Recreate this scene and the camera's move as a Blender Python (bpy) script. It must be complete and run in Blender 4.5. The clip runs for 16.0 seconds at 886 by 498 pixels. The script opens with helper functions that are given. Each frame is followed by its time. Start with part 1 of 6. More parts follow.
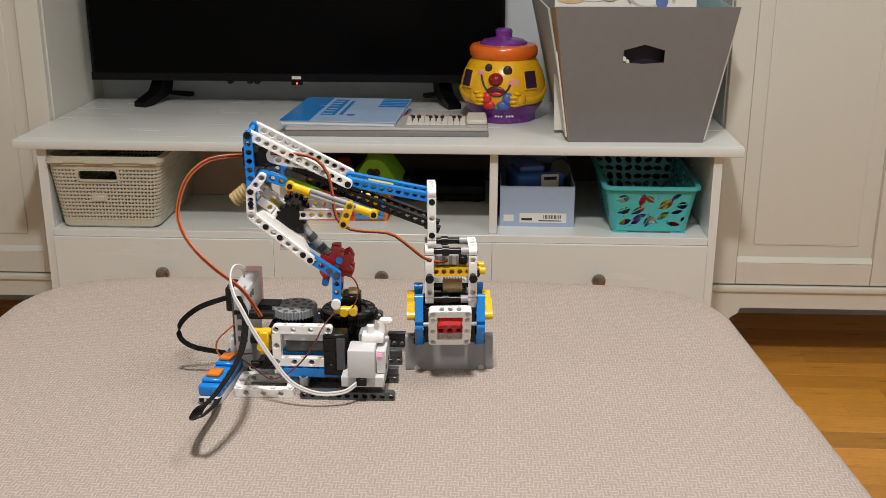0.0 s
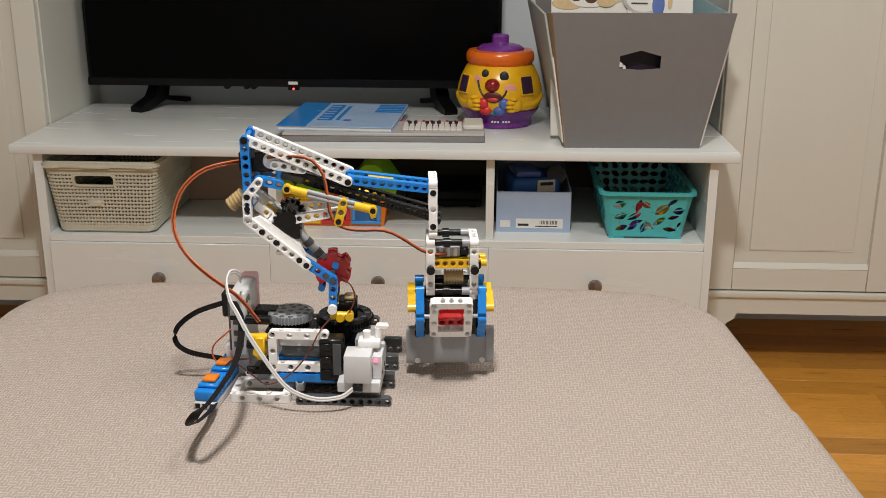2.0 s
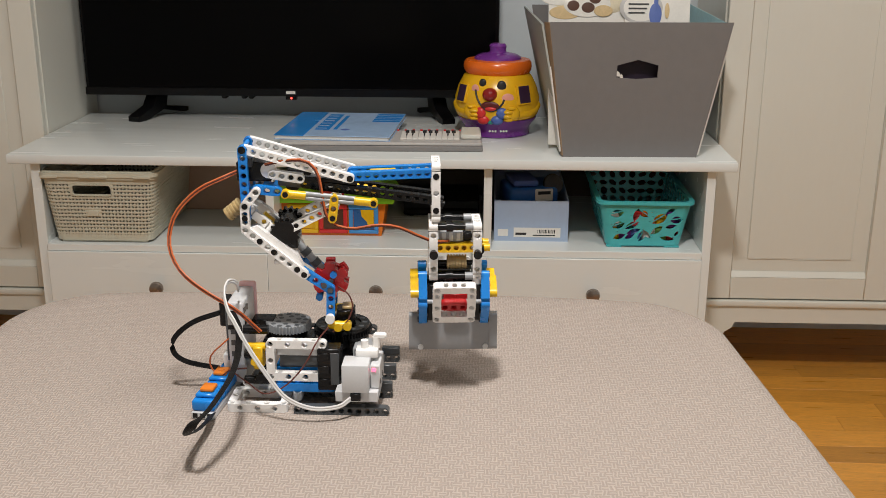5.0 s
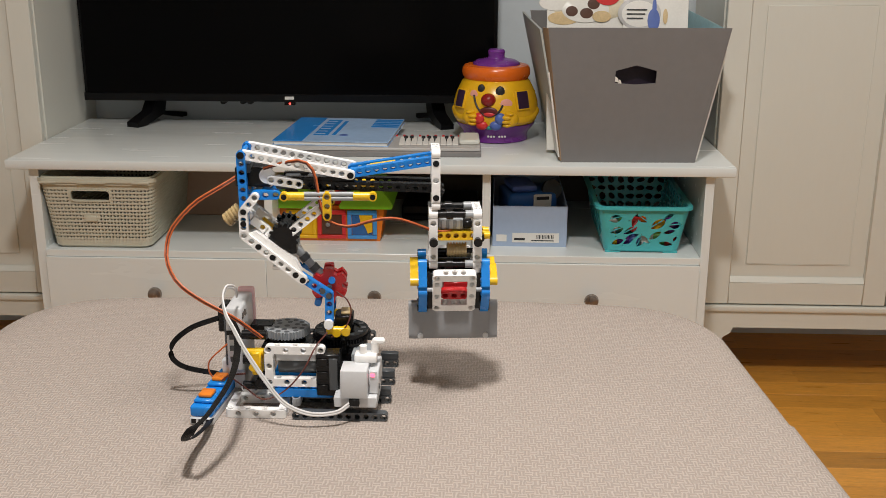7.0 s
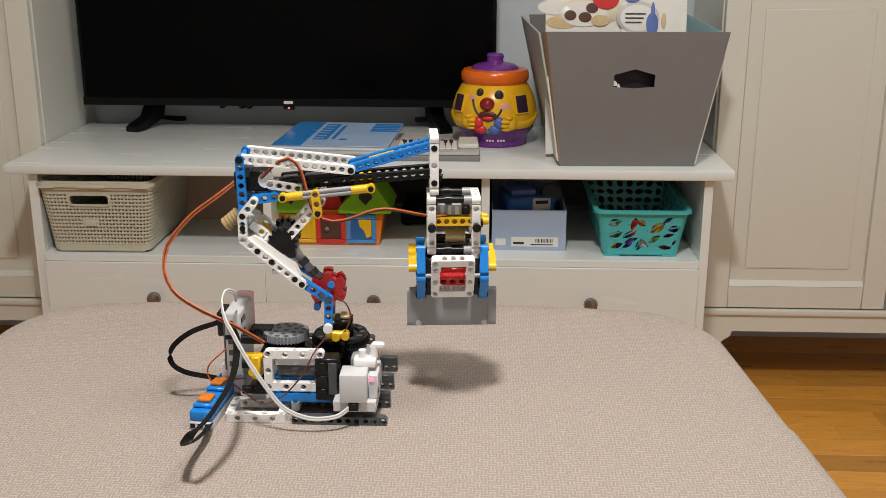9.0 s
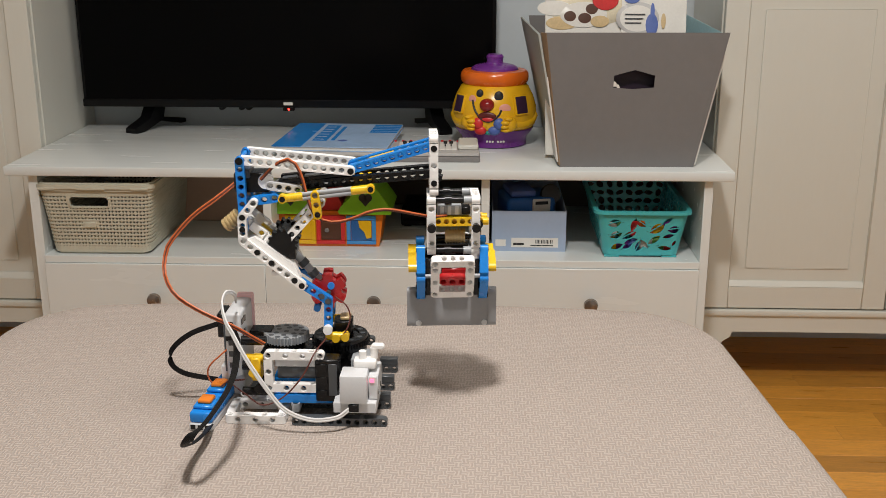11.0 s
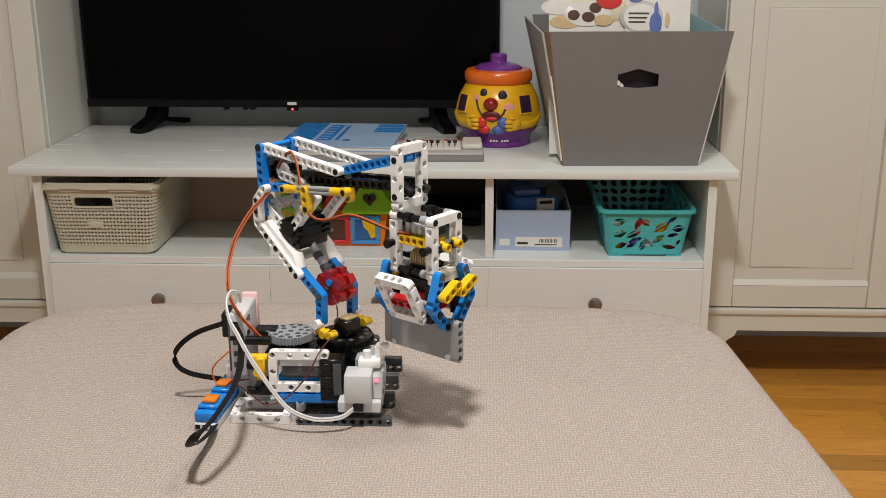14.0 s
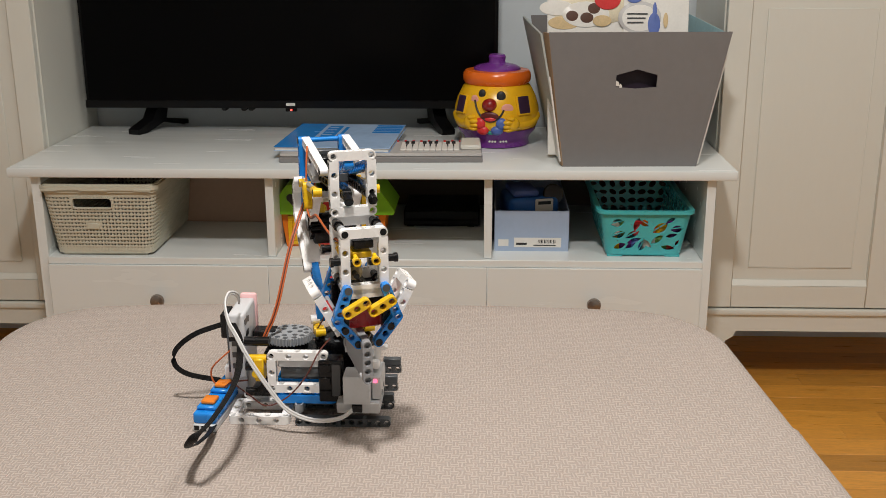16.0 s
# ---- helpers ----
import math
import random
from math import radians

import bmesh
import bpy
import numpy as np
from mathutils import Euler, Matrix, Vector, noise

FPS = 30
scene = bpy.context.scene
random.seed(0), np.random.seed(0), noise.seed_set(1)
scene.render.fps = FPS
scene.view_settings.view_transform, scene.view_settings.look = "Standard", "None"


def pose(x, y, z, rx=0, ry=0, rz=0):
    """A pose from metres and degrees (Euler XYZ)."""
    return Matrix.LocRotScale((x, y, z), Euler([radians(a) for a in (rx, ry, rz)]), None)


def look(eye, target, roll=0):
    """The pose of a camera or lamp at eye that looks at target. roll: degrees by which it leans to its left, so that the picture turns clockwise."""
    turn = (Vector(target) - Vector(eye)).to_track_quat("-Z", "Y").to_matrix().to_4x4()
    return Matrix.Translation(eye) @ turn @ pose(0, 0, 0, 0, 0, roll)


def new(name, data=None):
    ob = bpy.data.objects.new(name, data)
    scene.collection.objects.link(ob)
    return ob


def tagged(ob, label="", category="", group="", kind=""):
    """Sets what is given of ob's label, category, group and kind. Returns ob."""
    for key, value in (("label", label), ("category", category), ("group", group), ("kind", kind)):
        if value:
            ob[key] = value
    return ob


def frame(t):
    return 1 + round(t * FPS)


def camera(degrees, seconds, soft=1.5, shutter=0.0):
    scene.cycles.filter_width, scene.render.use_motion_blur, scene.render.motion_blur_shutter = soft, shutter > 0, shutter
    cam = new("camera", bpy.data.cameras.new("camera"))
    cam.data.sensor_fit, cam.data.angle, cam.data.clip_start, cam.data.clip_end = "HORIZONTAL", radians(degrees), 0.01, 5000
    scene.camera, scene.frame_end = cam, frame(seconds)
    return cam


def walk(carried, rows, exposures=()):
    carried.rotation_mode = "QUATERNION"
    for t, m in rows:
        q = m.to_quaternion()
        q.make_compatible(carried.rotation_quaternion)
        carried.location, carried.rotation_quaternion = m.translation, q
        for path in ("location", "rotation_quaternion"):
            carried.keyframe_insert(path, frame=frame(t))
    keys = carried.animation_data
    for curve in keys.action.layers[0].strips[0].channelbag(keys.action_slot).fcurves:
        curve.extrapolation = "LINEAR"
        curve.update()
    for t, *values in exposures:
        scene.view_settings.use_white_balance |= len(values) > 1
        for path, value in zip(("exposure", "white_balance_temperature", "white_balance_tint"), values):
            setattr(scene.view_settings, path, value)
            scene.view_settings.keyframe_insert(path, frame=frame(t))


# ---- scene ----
# camera: stands still in space, drifts in tilt and pan like a resting hold
EYE = (0.236, -2.125, 1.036)


def aim(tilt, pan, roll):
    return pose(*EYE) @ Euler((0, 0, radians(-pan))).to_matrix().to_4x4() @ Euler((radians(90 - tilt), 0, 0)).to_matrix().to_4x4() @ pose(0, 0, 0, 0, 0, roll)


AIMS = [
    (0.0, 17.95, -2.58, 0.10), (0.5, 17.93, -2.54, 0.11), (1.0, 17.84, -2.49, 0.14), (1.5, 17.76, -2.43, 0.20),
    (2.0, 17.66, -2.38, 0.22), (2.5, 17.57, -2.33, 0.24), (3.0, 17.51, -2.32, 0.20), (3.5, 17.44, -2.32, 0.18),
    (4.0, 17.36, -2.30, 0.18), (5.2, 17.13, -2.25, 0.17), (6.5, 16.93, -2.21, 0.16), (7.0, 16.88, -2.18, 0.18),
    (7.5, 16.82, -2.15, 0.18), (8.0, 16.74, -2.14, 0.16), (8.5, 16.68, -2.14, 0.12), (9.0, 16.66, -2.13, 0.10),
    (10.2, 16.63, -2.13, 0.05), (11.5, 16.59, -2.13, 0.0), (12.0, 16.57, -2.13, 0.0), (12.5, 16.55, -2.12, -0.01),
    (13.0, 16.56, -2.20, -0.06), (13.5, 16.60, -2.34, -0.13), (14.0, 16.64, -2.36, -0.18), (14.5, 16.66, -2.33, -0.18),
    (15.0, 16.65, -2.31, -0.20), (15.5, 16.63, -2.32, -0.24), (16.0, 16.60, -2.29, -0.22)]
cam = camera(45.06, 16.0, soft=0.8)
walk(cam, [(t, aim(a, b, c)) for t, a, b, c in AIMS])


# ---- world and light: evening, one warm ceiling lamp and an added fill, the room closed around ----
world = bpy.data.worlds.new("world")
scene.world = world
world.use_nodes = True
world.node_tree.nodes["Background"].inputs[0].default_value = (0.05, 0.06, 0.08, 1)
world.node_tree.nodes["Background"].inputs[1].default_value = 0.2
scene.view_settings.exposure = 0.0


def area_lamp(name, place, target, size, watts, colour):
    data = bpy.data.lights.new(name, "AREA")
    data.shape, data.size, data.energy, data.color = "DISK", size, watts, colour
    ob = new(name, data)
    ob.matrix_world = look(place, target)
    return ob


area_lamp("unseen_ceiling_light", (0.16, -1.72, 2.46), (0.16, -1.72, 0), 0.22, 40.5, (1.0, 0.957, 0.92))
# added fill, no real fixture: softens shadows, lifts bench top and right cabinet
area_lamp("unseen_ceiling_light", (0.85, -1.10, 2.46), (0.85, -1.10, 0), 0.50, 11, (1.0, 0.957, 0.92))


# ---- materials ----
def mat(name, colour, rough=0.5, metal=0.0, vary=0.06, scale=20, bump=0.0, bump_scale=200, coat=0.0, stretch=None, spec=0.5, piece=0.0):
    m = bpy.data.materials.new(name)
    m.use_nodes = True
    nt = m.node_tree
    b = nt.nodes["Principled BSDF"]
    b.inputs["Roughness"].default_value = rough
    b.inputs["Metallic"].default_value = metal
    b.inputs["Coat Weight"].default_value = coat
    b.inputs["Specular IOR Level"].default_value = spec
    tc = nt.nodes.new("ShaderNodeTexCoord")
    mp = nt.nodes.new("ShaderNodeMapping")
    if stretch:
        mp.inputs["Scale"].default_value = stretch
    nt.links.new(tc.outputs["Object"], mp.inputs["Vector"])
    n1 = nt.nodes.new("ShaderNodeTexNoise")
    n1.inputs["Scale"].default_value, n1.inputs["Detail"].default_value = scale, 4
    nt.links.new(mp.outputs[0], n1.inputs["Vector"])
    n2 = nt.nodes.new("ShaderNodeTexNoise")
    n2.inputs["Scale"].default_value, n2.inputs["Detail"].default_value = scale * 7, 3
    nt.links.new(mp.outputs[0], n2.inputs["Vector"])
    add = nt.nodes.new("ShaderNodeMath")
    add.operation = "ADD"
    nt.links.new(n1.outputs["Fac"], add.inputs[0])
    nt.links.new(n2.outputs["Fac"], add.inputs[1])
    ramp = nt.nodes.new("ShaderNodeMapRange")
    ramp.inputs["From Min"].default_value, ramp.inputs["From Max"].default_value = 0.6, 1.4
    ramp.inputs["To Min"].default_value, ramp.inputs["To Max"].default_value = 1 - vary, 1 + vary
    nt.links.new(add.outputs[0], ramp.inputs["Value"])
    mul = nt.nodes.new("ShaderNodeVectorMath")
    mul.operation = "SCALE"
    mul.inputs[0].default_value = colour[:3]
    last = ramp.outputs[0]
    if piece:
        info = nt.nodes.new("ShaderNodeObjectInfo")
        r2 = nt.nodes.new("ShaderNodeMapRange")
        r2.inputs["To Min"].default_value, r2.inputs["To Max"].default_value = 1 - piece, 1 + piece
        nt.links.new(info.outputs["Random"], r2.inputs["Value"])
        mm = nt.nodes.new("ShaderNodeMath")
        mm.operation = "MULTIPLY"
        nt.links.new(last, mm.inputs[0])
        nt.links.new(r2.outputs[0], mm.inputs[1])
        last = mm.outputs[0]
    nt.links.new(last, mul.inputs["Scale"])
    nt.links.new(mul.outputs[0], b.inputs["Base Color"])
    rr = nt.nodes.new("ShaderNodeMapRange")
    rr.inputs["To Min"].default_value, rr.inputs["To Max"].default_value = max(rough - 0.08, 0.02), min(rough + 0.08, 1)
    nt.links.new(n1.outputs["Fac"], rr.inputs["Value"])
    nt.links.new(rr.outputs[0], b.inputs["Roughness"])
    if bump:
        n3 = nt.nodes.new("ShaderNodeTexNoise")
        n3.inputs["Scale"].default_value, n3.inputs["Detail"].default_value = bump_scale, 3
        nt.links.new(mp.outputs[0], n3.inputs["Vector"])
        bp = nt.nodes.new("ShaderNodeBump")
        bp.inputs["Strength"].default_value, bp.inputs["Distance"].default_value = bump, 0.001
        nt.links.new(n3.outputs["Fac"], bp.inputs["Height"])
        nt.links.new(bp.outputs[0], b.inputs["Normal"])
    return m


def glow(name, colour, strength):
    m = bpy.data.materials.new(name)
    m.use_nodes = True
    b = m.node_tree.nodes["Principled BSDF"]
    b.inputs["Base Color"].default_value = (*colour, 1)
    b.inputs["Emission Color"].default_value = (*colour, 1)
    b.inputs["Emission Strength"].default_value = strength
    return m


WALL = mat("wall_paint", (0.63, 0.685, 0.71), 0.85, vary=0.03, scale=4, bump=0.15, bump_scale=300)
CEIL = mat("ceiling_paint", (0.8, 0.8, 0.78), 0.9, vary=0.02, scale=4)
BENCH = mat("white_stain", (0.745, 0.780, 0.765), 0.25, vary=0.005, scale=5, stretch=(1, 6, 6), bump=0.02, bump_scale=60)
CAB = mat("cream_lacquer", (0.672, 0.670, 0.605), 0.40, vary=0.010, scale=4, stretch=(5, 5, 1), bump=0.015, bump_scale=60)
# base colour darkened to carry the shade deep in the open compartments
BACKP_SHADED = mat("back_panel", (0.11, 0.085, 0.07), 0.6, vary=0.06, scale=8)
KNOB = mat("knob_bronze", (0.25, 0.21, 0.18), 0.25, metal=0.7, vary=0.15, scale=60)
SCREEN = mat("tv_screen", (0.002, 0.002, 0.0022), 0.14, vary=0.1, scale=3, spec=0.06)
TVBEZ = mat("tv_bezel", (0.003, 0.003, 0.0035), 0.35, vary=0.1, scale=30, spec=0.2)
BOXGREY = mat("grey_card", (0.178, 0.170, 0.166), 0.75, vary=0.05, scale=7, bump=0.1, bump_scale=500)
CARDEDGE = mat("card_white", (0.75, 0.73, 0.68), 0.7, vary=0.04, scale=20)
BASKET = mat("cream_plastic", (0.56, 0.545, 0.44), 0.35, vary=0.04, scale=12)
TEAL = mat("teal_plastic", (0.064, 0.45, 0.475), 0.3, vary=0.05, scale=12)
BLUECARD = mat("pale_blue_card", (0.36, 0.45, 0.60), 0.55, vary=0.04, scale=14)
OAK = mat("oak_plank", (0.60, 0.272, 0.042), 0.30, vary=0.24, scale=9, stretch=(1, 9, 9), bump=0.12, bump_scale=40, piece=0.22)
DARKWOOD = mat("floor_joint", (0.14, 0.065, 0.022), 0.8)


# ---- building helpers ----
def box(bm, x0, x1, y0, y1, z0, z1, bevel=0.0, seg=1):
    made = bmesh.ops.create_cube(bm, size=1)["verts"]
    for v in made:
        v.co = Vector(((x0 + x1) / 2 + v.co.x * (x1 - x0), (y0 + y1) / 2 + v.co.y * (y1 - y0), (z0 + z1) / 2 + v.co.z * (z1 - z0)))
    if bevel:
        edges = list({e for v in made for e in v.link_edges})
        bmesh.ops.bevel(bm, geom=edges, offset=bevel, segments=seg, affect="EDGES", profile=0.5)
    return bm


def rod(bm, a, b, r, seg=16, r2=None):
    a, b = Vector(a), Vector(b)
    m = Matrix.Translation((a + b) / 2) @ (b - a).to_track_quat("Z", "Y").to_matrix().to_4x4()
    bmesh.ops.create_cone(bm, cap_ends=True, segments=seg, radius1=r, radius2=r if r2 is None else r2, depth=(b - a).length, matrix=m)
    return bm


def tube(bm, pts, r, seg=8, closed=False):
    """A round cord through points."""
    pts = [Vector(p) for p in pts]
    rings = []
    up = Vector((0.13, 0.21, 0.97)).normalized()
    for i, p in enumerate(pts):
        d = (pts[min(i + 1, len(pts) - 1)] - pts[max(i - 1, 0)]).normalized()
        side = d.cross(up)
        if side.length < 0.05:
            side = d.cross(Vector((1, 0, 0)))
        side.normalize()
        top = side.cross(d).normalized()
        rings.append([bm.verts.new(p + r * (math.cos(a) * side + math.sin(a) * top)) for a in (2 * math.pi * k / seg for k in range(seg))])
    for A, B in zip(rings, rings[1:]):
        for k in range(seg):
            bm.faces.new((A[k], A[(k + 1) % seg], B[(k + 1) % seg], B[k]))
    bm.faces.new(rings[0][::-1])
    bm.faces.new(rings[-1])
    return bm


def spline(pts, n=10):
    """Catmull-Rom through points."""
    P = [Vector(p) for p in pts]
    P = [2 * P[0] - P[1]] + P + [2 * P[-1] - P[-2]]
    out = []
    for i in range(1, len(P) - 2):
        a, b, c, d = P[i - 1:i + 3]
        for k in range(n):
            t = k / n
            out.append(0.5 * (2 * b + (c - a) * t + (2 * a - 5 * b + 4 * c - d) * t * t + (3 * b - a - 3 * c + d) * t ** 3))
    return out + [P[-2]]


def prism(bm, outline, depth, m=None):
    """An outline in x, y, drawn out along z by depth."""
    low = [bm.verts.new((x, y, 0)) for x, y in outline]
    high = [bm.verts.new((x, y, depth)) for x, y in outline]
    n = len(outline)
    bm.faces.new(low[::-1])
    bm.faces.new(high)
    for i in range(n):
        bm.faces.new((low[i], low[(i + 1) % n], high[(i + 1) % n], high[i]))
    if m is not None:
        bmesh.ops.transform(bm, matrix=m, verts=low + high)
    return bm


def lathe(bm, profile, seg=40, m=None):
    rings = []
    for r, z in profile:
        rings.append([bm.verts.new((max(r, 1e-4) * math.cos(2 * math.pi * k / seg), max(r, 1e-4) * math.sin(2 * math.pi * k / seg), z)) for k in range(seg)])
    for A, B in zip(rings, rings[1:]):
        for k in range(seg):
            bm.faces.new((A[k], A[(k + 1) % seg], B[(k + 1) % seg], B[k]))
    bm.faces.new(rings[0][::-1])
    bm.faces.new(rings[-1])
    if m is not None:
        bmesh.ops.transform(bm, matrix=m, verts=[v for ring in rings for v in ring])
    return bm


def finish(name, bm, material, smooth=True):
    bmesh.ops.recalc_face_normals(bm, faces=bm.faces)
    me = bpy.data.meshes.new(name)
    bm.to_mesh(me)
    bm.free()
    me.materials.append(material)
    if smooth:
        me.polygons.foreach_set("use_smooth", [True] * len(me.polygons))
        me.set_sharp_from_angle(angle=radians(38))
    return me


def part(name, bm, material, parent, label="", m=None):
    ob = new(name, finish(name, bm, material))
    ob.parent = parent
    if m is not None:
        ob.matrix_basis = m
    if label:
        ob["label"] = label
    return ob


def share(name, mesh, parent, m, label=""):
    ob = new(name, mesh)
    ob.parent = parent
    ob.matrix_basis = m
    if label:
        ob["label"] = label
    return ob


def thing(name, m, label, category, group="", kind=""):
    ob = new(name)
    ob.empty_display_size = 0.05
    ob.matrix_basis = m
    return tagged(ob, label, category, group, kind)


def structure(name, bm, material, label, category):
    return tagged(new(name, finish(name, bm, material)), label, category, kind="structure")


def B():
    return bmesh.new()


# ---- the room ----
structure("floor", box(B(), -2.2, 2.2, -3.4, 0.56, -0.06, -0.012), DARKWOOD, "oak strip parquet floor with dark joints", "floor")
structure("wall_north", box(B(), -2.2, 2.2, 0.56, 0.66, 0, 2.5), WALL, "pale cool grey painted wall behind the furniture", "wall")
structure("wall_south", box(B(), -2.2, 2.2, -3.5, -3.4, 0, 2.5), WALL, "plain painted wall behind the camera", "wall")
structure("wall_west", box(B(), -2.3, -2.2, -3.4, 0.56, 0, 2.5), WALL, "plain painted side wall", "wall")
structure("wall_east", box(B(), 2.2, 2.3, -3.4, 0.56, 0, 2.5), WALL, "plain painted side wall", "wall")
structure("ceiling", box(B(), -2.2, 2.2, -3.4, 0.56, 2.5, 2.56), CEIL, "plain white ceiling", "ceiling")


# ---- tv bench ----
def drawer_front(bench, x0, x1):
    d = part("drawer_front", box(B(), x0, x1, 0.004, 0.022, 0.125, 0.3597, 0.0008), BENCH, bench)
    cx = (x0 + x1) / 2
    k = lathe(B(), [(0.006, 0), (0.006, 0.008), (0.0125, 0.012), (0.0150, 0.019), (0.0135, 0.026), (0.007, 0.029)], 28,
              Matrix.Translation((cx, 0.004, 0.287)) @ Matrix.Rotation(radians(90), 4, "X"))
    part("knob", k, KNOB, d, "dark bronze round knob")


bench = thing("tv_bench", pose(0, 0, 0), "white-stained wooden TV bench with three open compartments over three drawers", "tv bench")
part("top", box(B(), -0.7515, 0.7465, -0.003, 0.50, 0.5498, 0.57, 0.003, 2), BENCH, bench)
for s in (-1, 1):
    part("side_panel", box(B(), 0.690 * s, 0.708 * s, 0.014, 0.49, 0.0, 0.5495, 0.001), BENCH, bench)
for x in (-0.211, 0.244):
    part("divider", box(B(), x - 0.0085, x + 0.0085, 0.018, 0.478, 0.3765, 0.5495, 0.001), BENCH, bench)
part("shelf", box(B(), -0.6895, 0.6895, 0.008, 0.478, 0.360, 0.376, 0.0015), BENCH, bench)
# compartment shade is in this panel's dark colour
part("back_panel", box(B(), -0.6895, 0.6895, 0.4785, 0.486, 0.10, 0.5495), BACKP_SHADED, bench)
part("drawer_rail", box(B(), -0.6892, 0.6892, 0.0235, 0.032, 0.121, 0.3595), BENCH, bench)
part("bottom_rail", box(B(), -0.6895, 0.6895, 0.01, 0.03, 0.06, 0.12, 0.001), BENCH, bench)
for a, b in ((-0.6888, -0.2194), (-0.2186, 0.2421), (0.2429, 0.6888)):
    drawer_front(bench, a, b)


# ---- tall cabinets ----
def tall_cabinet(x0, side):
    """A cabinet whose inner side stands at x0 and that reaches outwards to side."""
    c = thing("tall_cabinet", pose(x0, 0.214, 0), "cream lacquered tall cabinet with framed panel doors on bracket feet", "cabinet", "cabinets beside the bench")
    w = 0.83

    def bx(bm, a, b, *rest, **k):
        lo, hi = sorted((side * a, side * b))
        return box(bm, lo, hi, *rest, **k)
    part("body", bx(B(), 0, w, 0.020, 0.340, 0.15, 2.0), CAB, c)
    part("plinth_moulding", bx(B(), -0.004, w, -0.006, 0.0195, 0.186, 0.2005, bevel=0.003, seg=2), CAB, c)
    out = [(0, 0), (0.035, 0), (0.042, 0.10), (0.050, 0.122), (0.066, 0.132), (0.072, 0.146), (w, 0.146), (w, 0.185), (0, 0.185)]
    sk = prism(B(), [(side * a, b) for a, b in out], 0.0190, Matrix.Rotation(radians(90), 4, "X"))
    bmesh.ops.translate(sk, vec=(0, 0.0192, 0), verts=sk.verts)
    part("skirt", sk, CAB, c)
    for i in range(2):
        a = 0.003 + i * 0.412
        d = part("door", bx(B(), a, a + 0.052, 0, 0.019, 0.204, 1.98, bevel=0.0015), CAB, c)
        part("stile", bx(B(), a + 0.356, a + 0.408, 0, 0.019, 0.204, 1.98, bevel=0.0015), CAB, d)
        for z0, z1 in ((0.204, 0.256), (0.912, 0.965), (1.92, 1.98)):
            part("rail", bx(B(), a + 0.0521, a + 0.3559, 0.0005, 0.0185, z0, z1, bevel=0.0015), CAB, d)
        for z0, z1 in ((0.2562, 0.9118), (0.9652, 1.9198)):
            part("panel", bx(B(), a + 0.0523, a + 0.3557, 0.0115, 0.0185, z0, z1), CAB, d)
            led = prism(B(), [(0.0, z0), (0.0105, z0), (0.0105, z0 + 0.012), (0.009, z0 + 0.012)], 0.3034, Matrix.Translation((side * (a + 0.0523) if side > 0 else -(a + 0.0523) - 0.3034, 0, 0)) @ Matrix.Rotation(radians(90), 4, "Z") @ Matrix.Rotation(radians(90), 4, "X"))
            part("moulding", led, CAB, d)
            part("panel_field", bx(B(), a + 0.087, a + 0.321, 0.0092, 0.0114, z0 + 0.041, z1 - 0.036, bevel=0.002), CAB, d)
    return c


tall_cabinet(0.748, 1)
tall_cabinet(-0.754, -1)


